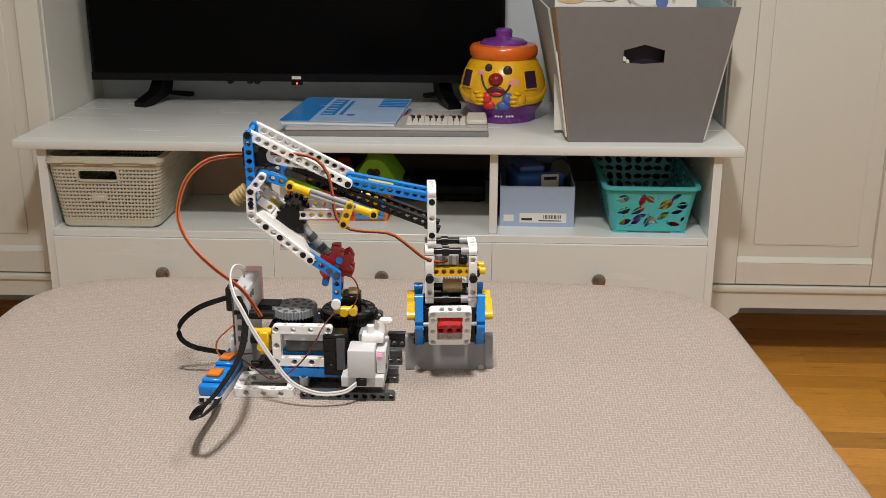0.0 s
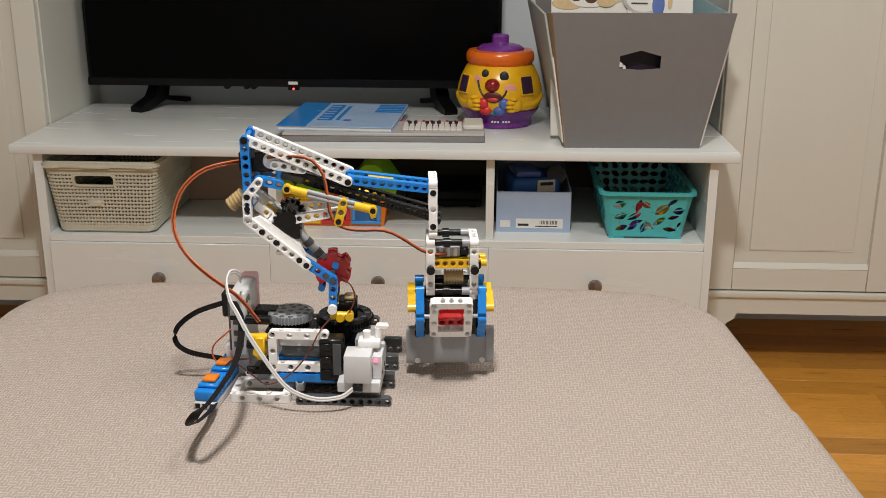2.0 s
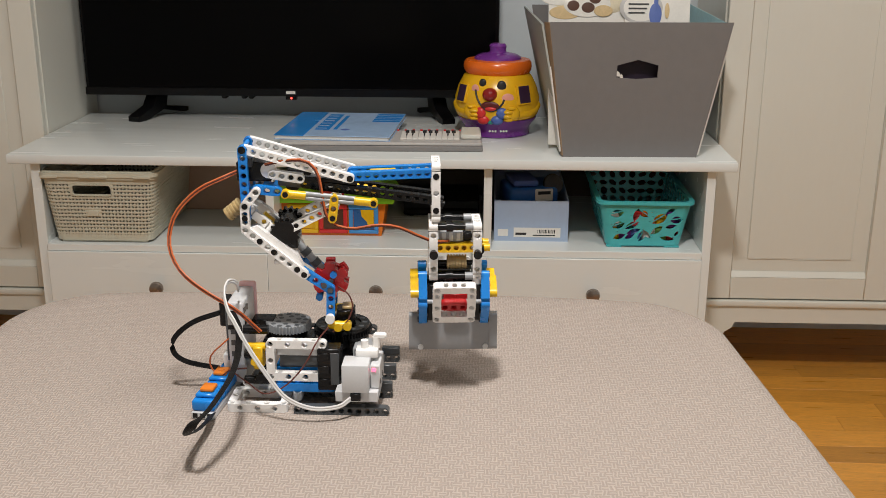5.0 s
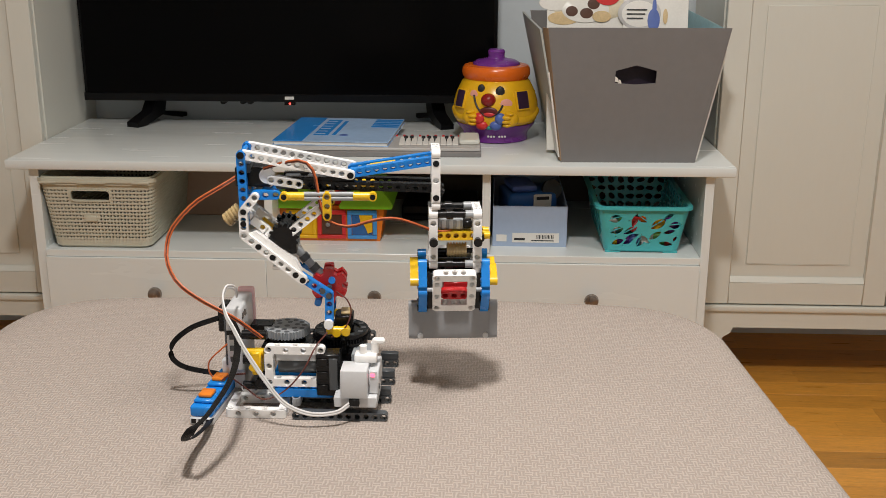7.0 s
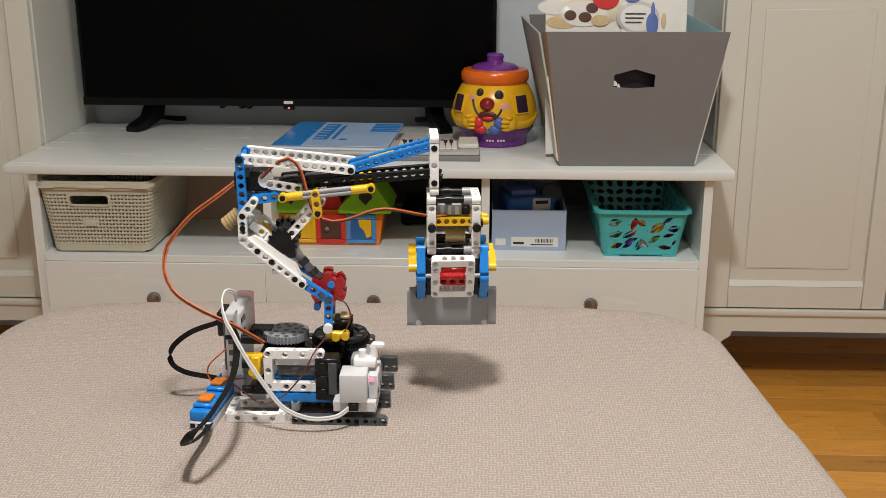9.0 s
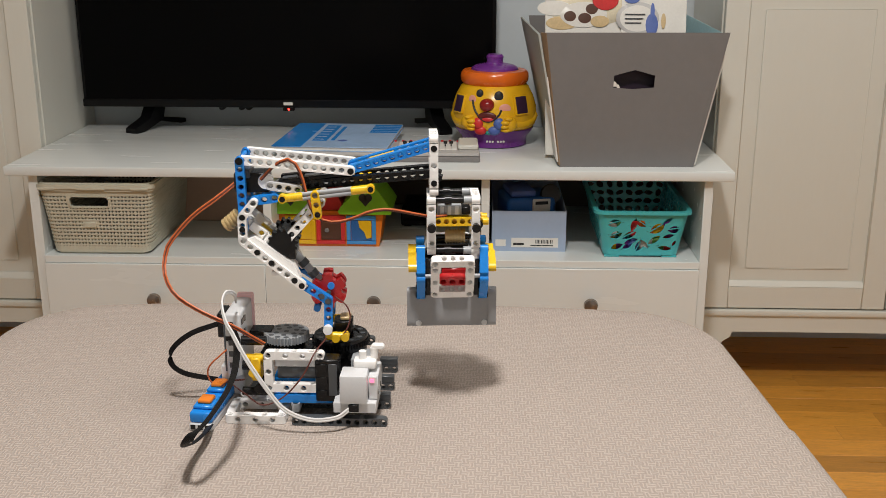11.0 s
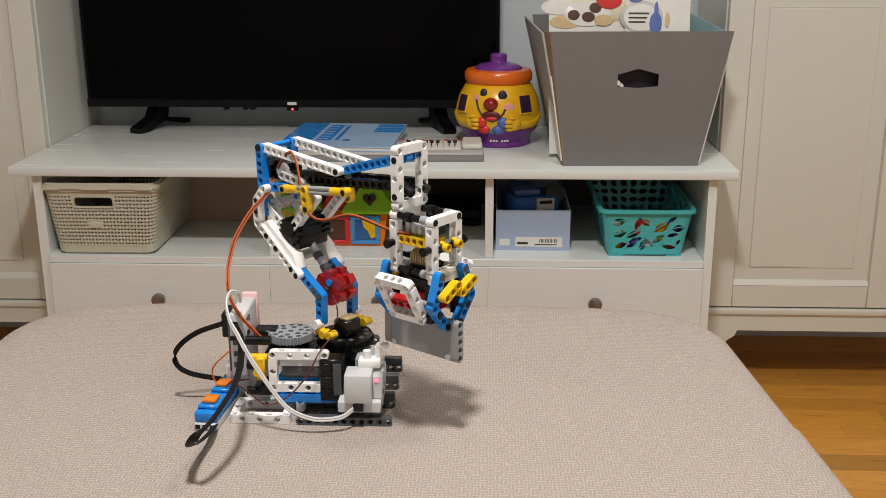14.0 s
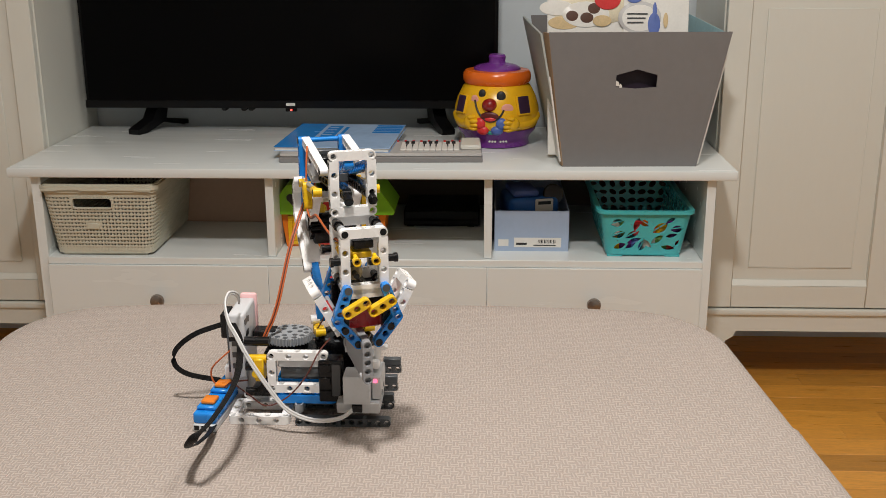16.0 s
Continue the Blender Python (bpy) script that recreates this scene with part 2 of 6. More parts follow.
# ---- ottoman ----
def fabric():
    m = mat("woven_fabric", (0.385, 0.330, 0.290), 0.92, vary=0.03, scale=9, spec=0.2)
    nt = m.node_tree
    b = nt.nodes["Principled BSDF"]
    tc = nt.nodes["Texture Coordinate"]
    mp = nt.nodes.new("ShaderNodeMapping")
    mp.inputs["Scale"].default_value = (170, 135, 1)
    warp = nt.nodes.new("ShaderNodeTexNoise")
    warp.inputs["Scale"].default_value, warp.inputs["Detail"].default_value = 95, 2
    nt.links.new(tc.outputs["Object"], warp.inputs["Vector"])
    shift = nt.nodes.new("ShaderNodeVectorMath")
    shift.operation = "MULTIPLY_ADD"
    shift.inputs[1].default_value = (0.0045, 0.0045, 0)
    nt.links.new(warp.outputs["Color"], shift.inputs[0])
    nt.links.new(tc.outputs["Object"], shift.inputs[2])
    nt.links.new(shift.outputs[0], mp.inputs["Vector"])
    tick = nt.nodes.new("ShaderNodeTexChecker")
    tick.inputs["Scale"].default_value = 1.0
    nt.links.new(mp.outputs[0], tick.inputs["Vector"])
    axes = nt.nodes.new("ShaderNodeSeparateXYZ")
    nt.links.new(shift.outputs[0], axes.inputs[0])
    ribs = []
    for axis, pitch in (("X", 0.0031), ("Y", 0.0040)):
        wave = nt.nodes.new("ShaderNodeMath")
        wave.operation = "MULTIPLY"
        wave.inputs[1].default_value = 2 * math.pi / pitch
        nt.links.new(axes.outputs[axis], wave.inputs[0])
        sine = nt.nodes.new("ShaderNodeMath")
        sine.operation = "SINE"
        nt.links.new(wave.outputs[0], sine.inputs[0])
        ribs.append(sine)
    cross = nt.nodes.new("ShaderNodeMix")
    nt.links.new(tick.outputs["Fac"], cross.inputs[0])
    nt.links.new(ribs[0].outputs[0], cross.inputs[2])
    nt.links.new(ribs[1].outputs[0], cross.inputs[3])
    ticks = nt.nodes.new("ShaderNodeMapRange")
    ticks.inputs["From Min"].default_value, ticks.inputs["From Max"].default_value = -0.6, 1.0
    nt.links.new(cross.outputs[0], ticks.inputs["Value"])
    mp2 = nt.nodes.new("ShaderNodeMapping")
    mp2.inputs["Scale"].default_value = (60, 260, 1)
    nt.links.new(tc.outputs["Object"], mp2.inputs["Vector"])
    rows = nt.nodes.new("ShaderNodeTexNoise")
    rows.inputs["Scale"].default_value, rows.inputs["Detail"].default_value = 1.0, 3
    nt.links.new(mp2.outputs[0], rows.inputs["Vector"])
    mix = nt.nodes.new("ShaderNodeMath")
    mix.operation = "MULTIPLY_ADD"
    mix.inputs[1].default_value = 0.35
    nt.links.new(rows.outputs["Fac"], mix.inputs[0])
    nt.links.new(ticks.outputs[0], mix.inputs[2])
    bp = nt.nodes.new("ShaderNodeBump")
    bp.inputs["Strength"].default_value, bp.inputs["Distance"].default_value = 0.5, 0.0011
    nt.links.new(mix.outputs[0], bp.inputs["Height"])
    nt.links.new(bp.outputs[0], b.inputs["Normal"])
    col = b.inputs["Base Color"].links[0].from_socket
    m2 = nt.nodes.new("ShaderNodeMapRange")
    m2.inputs["From Min"].default_value, m2.inputs["From Max"].default_value = 0.2, 1.1
    m2.inputs["To Min"].default_value, m2.inputs["To Max"].default_value = 0.86, 1.13
    nt.links.new(mix.outputs[0], m2.inputs["Value"])
    sc = nt.nodes.new("ShaderNodeVectorMath")
    sc.operation = "SCALE"
    nt.links.new(col, sc.inputs[0])
    nt.links.new(m2.outputs[0], sc.inputs["Scale"])
    nt.links.new(sc.outputs[0], b.inputs["Base Color"])
    return m


FABRIC = fabric()
OTT = 0.602


def ottoman_outline(inset):
    x0, x1, y0, y1 = -0.309 + inset, 0.524 - inset, -1.80 + inset, -0.893 - inset
    r = 0.085
    pts = []
    for cx, cy, a0 in ((x1 - r, y1 - r, 0), (x0 + r, y1 - r, 90), (x0 + r, y0 + r, 180), (x1 - r, y0 + r, 270)):
        for k in range(13):
            a = radians(a0 + 90 * k / 12)
            pts.append((cx + r * math.cos(a), cy + r * math.sin(a)))
    dense = []
    for i, p in enumerate(pts):
        q = pts[(i + 1) % len(pts)]
        n = 24 if i % 13 == 12 else 1
        dense += [(p[0] + (q[0] - p[0]) * k / n, p[1] + (q[1] - p[1]) * k / n) for k in range(n)]
    mid = 0.1075
    out = []
    for x, y in dense:
        f = abs((x - mid) / 0.416)
        y2 = y - 0.032 * f ** 3.0 if y > -1.2 else y
        side = max(-0.95 - y, 0.0)
        x2 = x + (x - mid) * (0.065 * side if x < mid else -0.043 + 0.200 * side)
        out.append((x2, y2))
    return out


def ottoman():
    o = thing("ottoman", pose(0, 0, 0), "beige woven fabric upholstered ottoman with rounded corners", "ottoman")
    bm = B()
    rings = []
    for inset, z in ((0.012, 0.06), (0.004, 0.30), (0.0, 0.53), (0.0, 0.583), (0.0015, 0.591), (0.005, 0.597), (0.011, 0.6008), (0.03, OTT)):
        rings.append([bm.verts.new((x, y, z)) for x, y in ottoman_outline(inset)])
    for A, C in zip(rings, rings[1:]):
        n = len(A)
        for k in range(n):
            bm.faces.new((A[k], A[(k + 1) % n], C[(k + 1) % n], C[k]))
    bm.faces.new(rings[0][::-1])
    bm.faces.new(rings[-1])
    part("cushion", bm, FABRIC, o)
    for x in (-0.2, 0.42):
        for y in (-1.7, -1.05):
            part("leg", box(B(), x - 0.02, x + 0.02, y - 0.02, y + 0.02, 0, 0.0595, 0.003), KNOB, o)
    return o


ottoman()


# ---- television ----
def television():
    t = thing("television", pose(-0.2315, 0.42, 0.57), "black flat television with glossy dark screen on two splayed feet", "television")
    w, z0 = 0.4975, 0.057
    part("casing", box(B(), -w, w, 0.0, 0.05, z0, z0 + 0.565, 0.004, 2), TVBEZ, t)
    part("screen", box(B(), -w + 0.009, w - 0.009, -0.0025, -0.0004, z0 + 0.020, z0 + 0.556), SCREEN, t)
    part("lower_bezel", box(B(), -w, w, -0.0045, -0.0004, z0 + 0.001, z0 + 0.0195, 0.001), TVBEZ, t)
    part("logo", box(B(), -0.010, 0.012, -0.0060, -0.0048, z0 + 0.007, z0 + 0.014), CARDEDGE, t, "small pale maker's mark")
    part("standby_light", rod(B(), (0.002, -0.007, z0 - 0.003), (0.002, -0.004, z0 - 0.003), 0.0022, 10), glow("red_led", (1, 0.04, 0.03), 6), t, "glowing red standby light")
    part("sensor", box(B(), -0.012, 0.014, -0.003, 0.012, z0 - 0.007, z0 + 0.0005), TVBEZ, t)
    for s in (-1, 1):
        f = B()
        out = [(0.0, 0.0), (0.0, 0.012), (0.055, 0.030), (0.075, z0 + 0.002), (0.115, z0 + 0.002), (0.105, 0.025), (0.19, 0.010), (0.19, 0.0), (0.17, 0.0), (0.095, 0.018), (0.03, 0.0)]
        prism(f, out, 0.032, Matrix.Translation((s * 0.345 - 0.01, 0.04, 0)) @ Matrix.Rotation(radians(s * 22), 4, "Z") @ Matrix.Translation((0, -0.085, 0)) @ Matrix.Rotation(radians(90), 4, "Z") @ Matrix.Rotation(radians(90), 4, "X"))
        part("foot", f, TVBEZ, t)
    return t


television()


# ---- grey storage box with magazines ----
def card_panel(bm, quad, thick, hole=None):
    """A flat panel through four corners (lower left, lower right, upper right, upper left), with a hexagonal hole (cx, cz, w, h in parts of its size)."""
    a, b, c, d = (Vector(p) for p in quad)
    n = (b - a).cross(d - a).normalized() * thick

    def at(s, t):
        return a.lerp(b, s).lerp(d.lerp(c, s), t)
    outer = [(0, 0), (0.5, 0), (1, 0), (1, 1), (0.5, 1), (0, 1)]
    if not hole:
        f = [bm.verts.new(at(*p)) for p in outer]
        g = [bm.verts.new(at(*p) - n) for p in outer]
        bm.faces.new(f)
        bm.faces.new(g[::-1])
        for k in range(6):
            bm.faces.new((f[k], g[k], g[(k + 1) % 6], f[(k + 1) % 6]))
        return bm
    cx, cz, w, h = hole
    inner = [(cx - w, cz - h * 0.75), (cx, cz - h * 0.9), (cx + w, cz - h * 0.75), (cx + w * 0.98, cz + h * 0.45), (cx, cz + h), (cx - w * 0.98, cz + h * 0.45)]
    rings = [[bm.verts.new(at(*p) - n * k) for p in pts] for k in (0, 1) for pts in (outer, inner)]
    of, nf, ob, nb = rings
    for k in range(6):
        j = (k + 1) % 6
        bm.faces.new((of[k], of[j], nf[j], nf[k]))
        bm.faces.new((ob[k], nb[k], nb[j], ob[j]))
        bm.faces.new((of[k], ob[k], ob[j], of[j]))
        bm.faces.new((nf[k], nf[j], nb[j], nb[k]))
    return bm


MAGPAPER = mat("magazine_paper", (0.78, 0.76, 0.70), 0.35, vary=0.05, scale=30)
PALEBLUE = mat("pale_blue_sleeve", (0.36, 0.60, 0.66), 0.35, vary=0.12, scale=14)
INK = mat("ink", (0.02, 0.02, 0.022), 0.5)
PRINTRED = mat("print_red", (0.62, 0.03, 0.03), 0.35, vary=0.1, scale=50)
PRINTBROWN = mat("print_brown", (0.09, 0.035, 0.018), 0.4, vary=0.2, scale=80)
PRINTGREEN = mat("print_green", (0.12, 0.30, 0.06), 0.4, vary=0.2, scale=60)
PRINTBLUE = mat("print_blue", (0.08, 0.14, 0.42), 0.4, vary=0.1, scale=60)
J_YELLOW = mat("jar_yellow", (0.80, 0.45, 0.012), 0.25, vary=0.05, scale=16)
J_PURPLE = mat("jar_purple", (0.17, 0.035, 0.26), 0.27, vary=0.06, scale=16)
J_ORANGE = mat("jar_orange", (0.78, 0.15, 0.012), 0.26, vary=0.05, scale=16)
J_PINK = mat("jar_pink", (0.80, 0.36, 0.28), 0.4, vary=0.05, scale=16)
PRINTTAN = mat("print_tan", (0.62, 0.46, 0.24), 0.4, vary=0.15, scale=60)


def storage_box():
    g = thing("storage_box", pose(0.533, 0.04, 0.57, 0, 0, 2.0), "grey cardboard storage box with hexagonal grip hole, full of magazines", "storage box")
    D, zt = 0.35, 0.272
    fb, ft = (-0.137, 0.137), (-0.172, 0.192)
    bb, bt = (-0.137, 0.137), (-0.180, 0.185)
    F = [(fb[0], 0, 0), (fb[1], 0, 0), (ft[1], -0.004, zt), (ft[0], -0.004, zt)]
    K = [(bb[1], D, 0), (bb[0], D, 0), (bt[0], D + 0.02, zt + 0.006), (bt[1], D + 0.02, zt + 0.006)]
    part("front_panel", card_panel(B(), F, 0.004, (0.5, 0.655, 0.125, 0.075)), BOXGREY, g)
    part("back_panel", card_panel(B(), K, 0.004), BOXGREY, g)
    part("side_panel", card_panel(B(), [(bb[0], D, 0.002), (fb[0], 0.005, 0.002), (ft[0] - 0.016, 0.006, zt - 0.004), (bt[0] - 0.02, D, zt + 0.004)], 0.004), mat("grey_green_card", (0.40, 0.43, 0.40), 0.7, vary=0.08, scale=9), g, "pale grey-green side panel")
    part("side_panel", card_panel(B(), [(fb[1], 0.005, 0.002), (bb[1], D, 0.002), (bt[1], D, zt), (ft[1] - 0.004, 0.006, zt - 0.012)], 0.004), BOXGREY, g)
    for x, w, z in ((-0.032, 0.0048, 0.170), (-0.025, 0.0036, 0.1645)):
        part("torn_fringe", prism(B(), [(x - w, z - 0.0045), (x + w, z - 0.005), (x + w * 0.6, z + 0.003), (x - w * 0.4, z + 0.006)], 0.0012, Matrix.Translation((0, -0.0003, 0)) @ Matrix.Rotation(radians(90), 4, "X")), CARDEDGE, g, "white torn card fibres at the grip hole")
    part("base", box(B(), fb[0] + 0.004, fb[1] - 0.004, 0.005, D - 0.004, 0.001, 0.005), BOXGREY, g)
    part("side_flap", card_panel(B(), [(fb[1] + 0.005, 0.004, 0.004), (fb[1] + 0.007, 0.16, 0.004), (ft[1] - 0.002, 0.15, zt - 0.06), (ft[1] - 0.004, 0.004, zt - 0.045)], 0.003), CARDEDGE, g, "white inner card edge")
    part("side_flap", card_panel(B(), [(fb[0] - 0.006, 0.20, 0.01), (fb[0] - 0.006, 0.004, 0.01), (ft[0] + 0.003, 0.004, zt - 0.09), (ft[0] - 0.004, 0.22, zt - 0.05)], 0.003), CARDEDGE, g, "white inner card edge")
    part("lining", card_panel(B(), [(fb[1] - 0.005, 0.012, 0.01), (bb[1] - 0.005, D - 0.006, 0.01), (bt[1] - 0.005, D - 0.004, zt + 0.010), (ft[1] - 0.010, 0.012, zt - 0.002)], 0.002), PALEBLUE, g, "pale blue inner lining")
    part("corner_strip", card_panel(B(), [(fb[0] - 0.004, 0.012, 0.003), (fb[0] - 0.001, -0.001, 0.003), (ft[0] - 0.001, -0.002, zt - 0.001), (ft[0] - 0.010, 0.012, zt - 0.001)], 0.002), mat("brown_card", (0.30, 0.20, 0.12), 0.8, vary=0.1, scale=30), g, "bare brown card edge")
    return g


storage_box()


def magazine(x, y, w, h, lean, turn, blobs, material=MAGPAPER, label="glossy magazine with food pictures, standing in the grey box"):
    m = thing("magazine", pose(x, y, 0.578, lean, 0, turn), label, "magazine", "magazines in the grey box")
    part("paper_block", box(B(), -w / 2, w / 2, 0, 0.006, 0, h, 0.001), material, m)
    for k, (name, cx, cz, rx, rz, mt) in enumerate(blobs):
        d = lathe(B(), [(1, 0), (0.98, 0.3), (0.5, 0.45)], 24, Matrix.Translation((cx, -0.0002 - 0.00035 * k, cz)) @ Matrix.Diagonal((rx, 0.002, rz, 1)) @ Matrix.Rotation(radians(90), 4, "X"))
        part(name, d, mt, m)
    return m


magazine(0.475, 0.125, 0.21, 0.345, -12, 4, [
    ("picture_cloth", -0.010, 0.306, 0.090, 0.034, mat("print_cream", (0.74, 0.66, 0.48), 0.4, vary=0.1, scale=40)), ("picture_bread", -0.070, 0.277, 0.034, 0.014, PRINTTAN),
    ("picture_dish", -0.086, 0.308, 0.036, 0.016, MAGPAPER), ("picture_plate", -0.024, 0.294, 0.050, 0.027, MAGPAPER), ("picture_nut", -0.053, 0.291, 0.013, 0.011, PRINTBROWN),
    ("picture_nut", -0.022, 0.287, 0.014, 0.011, PRINTBROWN), ("picture_nut", -0.007, 0.306, 0.013, 0.011, PRINTBROWN), ("picture_biscuit", 0.010, 0.280, 0.020, 0.012, PRINTTAN),
    ("picture_bowl", 0.022, 0.325, 0.028, 0.022, PRINTRED), ("picture_leaf", -0.090, 0.335, 0.026, 0.009, PRINTGREEN), ("picture_leaf", -0.066, 0.340, 0.014, 0.006, PRINTGREEN)])
mg = magazine(0.590, 0.11, 0.135, 0.342, -14, -3, [
    ("picture_disc", -0.034, 0.290, 0.045, 0.034, mat("print_pale_grey", (0.55, 0.54, 0.52), 0.4, vary=0.06, scale=40)), ("picture_label", -0.034, 0.289, 0.037, 0.028, MAGPAPER),
    ("picture_bottle", -0.004, 0.276, 0.013, 0.024, PRINTBLUE), ("picture_neck", -0.003, 0.302, 0.0045, 0.020, PRINTBLUE), ("picture_cup", -0.046, 0.332, 0.017, 0.012, PRINTBLUE),
    ("picture_stem", 0.020, 0.284, 0.005, 0.016, PRINTTAN)])
for k in range(3):
    part("printed_line", box(B(), -0.060, -0.026 + 0.004 * k, -0.0034, -0.0018, 0.278 + 0.009 * k, 0.2805 + 0.009 * k), INK, mg)
magazine(0.605, 0.20, 0.11, 0.285, -16, -2, [], PALEBLUE, "pale blue plastic sleeve standing in the grey box")
magazine(0.545, 0.060, 0.25, 0.235, -3, 2, [], mat("folder_purple", (0.022, 0.010, 0.026), 0.5, vary=0.3, scale=25), "dark purple folder standing in the grey box")
magazine(0.50, 0.24, 0.22, 0.27, -14, 3, [("picture_leaf", 0.02, 0.25, 0.05, 0.015, PRINTGREEN)], PRINTTAN, "tan paper folder standing in the grey box")


# ---- toy jar ----


def toy_jar():
    j = thing("toy_jar", pose(0.2625, 0.292, 0.57), "yellow plastic toy jar with purple base and lid and orange rim", "toy jar")
    prof = [(0.071, 0.026), (0.082, 0.033), (0.0925, 0.048), (0.0960, 0.066), (0.0945, 0.086), (0.0875, 0.110), (0.076, 0.132), (0.066, 0.141)]
    part("body", lathe(B(), prof, 56), J_YELLOW, j)
    part("base", lathe(B(), [(0.069, 0.0), (0.074, 0.002), (0.073, 0.014), (0.0765, 0.022), (0.088, 0.036), (0.0895, 0.041), (0.070, 0.041)], 56), J_PURPLE, j, "purple plastic base")
    part("rim", lathe(B(), [(0.064, 0.137), (0.071, 0.138), (0.0755, 0.145), (0.0765, 0.153), (0.0755, 0.161), (0.071, 0.1665), (0.060, 0.168)], 56), J_ORANGE, j, "orange rounded rim")
    lid = part("lid", lathe(B(), [(0.053, 0.1682), (0.052, 0.172), (0.044, 0.177), (0.030, 0.180), (0.0195, 0.182), (0.0180, 0.186), (0.0195, 0.196), (0.016, 0.201), (0.002, 0.202)], 48), J_PURPLE, j, "purple lid with knob")

    def radius(z):
        for (r0, z0), (r1, z1) in zip(prof, prof[1:]):
            if z0 <= z <= z1:
                return r0 + (r1 - r0) * (z - z0) / (z1 - z0)
        return 0.09

    def spot(name, ang, z, rx, rz, mt, depth=0.004, parent=None, lift=0.0):
        a = radians(-90 + ang)
        r = radius(z) + lift
        m = Matrix.Translation((r * math.cos(a), r * math.sin(a), z)) @ Matrix.Rotation(radians(ang), 4, "Z") @ Matrix.Rotation(radians(90), 4, "X") @ Matrix.Diagonal((rx, rz, depth, 1))
        bm = lathe(B(), [(1, -0.6), (1, 0.0), (0.92, 0.4), (0.7, 0.75), (0.35, 0.95), (0.02, 1.0)], 24, m)
        return part(name, bm, mt, parent or j)
    for ang, z, k in ((-24, 0.1225, 0.9), (6, 0.1175, 1.1)):
        spot("eye", ang, z, 0.0092 * k, 0.0112 * k, INK)
        spot("eye_glint", ang + 2, z + 0.005, 0.0030, 0.0034, CARDEDGE, 0.002, lift=0.0022)
    spot("nose", -11, 0.1000, 0.0165, 0.0145, mat("jar_red", (0.26, 0.012, 0.012), 0.22, vary=0.06, scale=30), 0.015)
    spot("cheek", -34, 0.110, 0.0095, 0.010, J_PINK, 0.0012)
    spot("cheek", 14, 0.0925, 0.0135, 0.0105, J_PINK, 0.0012)
    arc = []
    for k in range(17):
        f = k / 16
        ang = -33 + 42 * f
        z = 0.109 - 0.019 * f - 0.034 * math.sin(math.pi * f) ** 0.75
        a = radians(-90 + ang)
        r = radius(z) + 0.0008
        arc.append((r * math.cos(a), r * math.sin(a), z))
    part("mouth_line", tube(B(), arc, 0.0022, 8), INK, j)
    spot("mouth", -10, 0.0755, 0.0205, 0.0105, mat("jar_mouth", (0.10, 0.008, 0.008), 0.4), 0.003)
    spot("tongue", -9, 0.0695, 0.0135, 0.0055, PRINTRED, 0.0045)
    for ang, a0, zh in ((-36, -84, 0.060), (19, 80, 0.058)):
        s = 1 if ang < 0 else -1
        pts = []
        for f in (0, 0.25, 0.5, 0.75, 1.0):
            aa = radians(-90 + a0 + (ang - a0) * f)
            z = zh + 0.010 * (1 - f) ** 2 - 0.006 * math.sin(math.pi * f)
            r = radius(max(z, 0.03)) - 0.0085
            pts.append((r * math.cos(aa), r * math.sin(aa), z))
        part("arm", tube(B(), spline(pts, 8), 0.0125, 14), J_YELLOW, j)
        spot("palm", ang - 3 * s, zh, 0.0150, 0.0165, J_YELLOW, 0.012)
        for da, dz, k in ((1, 0.013, 0.8), (5.0, 0.005, 1.0), (5.5, -0.004, 1.0), (3.5, -0.0125, 0.9)):
            spot("finger", ang + da * s, zh + dz, 0.0125 * k, 0.0062 * k, J_YELLOW, 0.0135)
    for ang, mt in ((-23, PRINTRED), (6, PRINTBLUE)):
        spot("shape_piece", ang, 0.0600, 0.0125, 0.013, mt, 0.008)
        spot("shape_piece", ang + (3 if ang < 0 else -6), 0.0445, 0.014, 0.011, mt, 0.009)
    spot("button", -9, 0.0385, 0.0085, 0.0050, mat("jar_teal", (0.02, 0.28, 0.24), 0.3), 0.006)
    for ang, w, h in ((39, 0.0160, 0.0195), (-57, 0.0150, 0.0190)):
        a = radians(-90 + ang)
        for name, grow, mt, lift in (("window_frame", 1.14, J_YELLOW, 0.0034), ("window_hole", 1.0, mat("jar_shade", (0.030, 0.008, 0.035), 0.5), 0.0042)):
            z = 0.098
            r = radius(z) + lift - 0.004
            m = Matrix.Translation((r * math.cos(a), r * math.sin(a), z)) @ Matrix.Rotation(radians(ang), 4, "Z") @ Matrix.Rotation(radians(-14), 4, "X")
            bm = box(B(), -w * grow, w * grow, -0.004, 0.004, -h * grow, h * grow, 0.0025, 2)
            bmesh.ops.transform(bm, matrix=m, verts=bm.verts)
            part(name, bm, mt, j)
    for k in range(6):
        a = radians(-90 - 12 + 4.8 * k + (4 if k > 2 else 0))
        part("printed_bar", rod(B(), (0.0740 * math.cos(a), 0.0740 * math.sin(a), 0.017), (0.0775 * math.cos(a), 0.0775 * math.sin(a), 0.017), 0.0024, 8), CARDEDGE, j)
    return j


toy_jar()


# ---- toy keyboard and the book that lies on it ----
K_BODY = mat("pale_grey_plastic", (0.50, 0.48, 0.46), 0.4, vary=0.04, scale=20)
K_SIDE = mat("mid_grey_plastic", (0.22, 0.21, 0.205), 0.45, vary=0.05, scale=20)


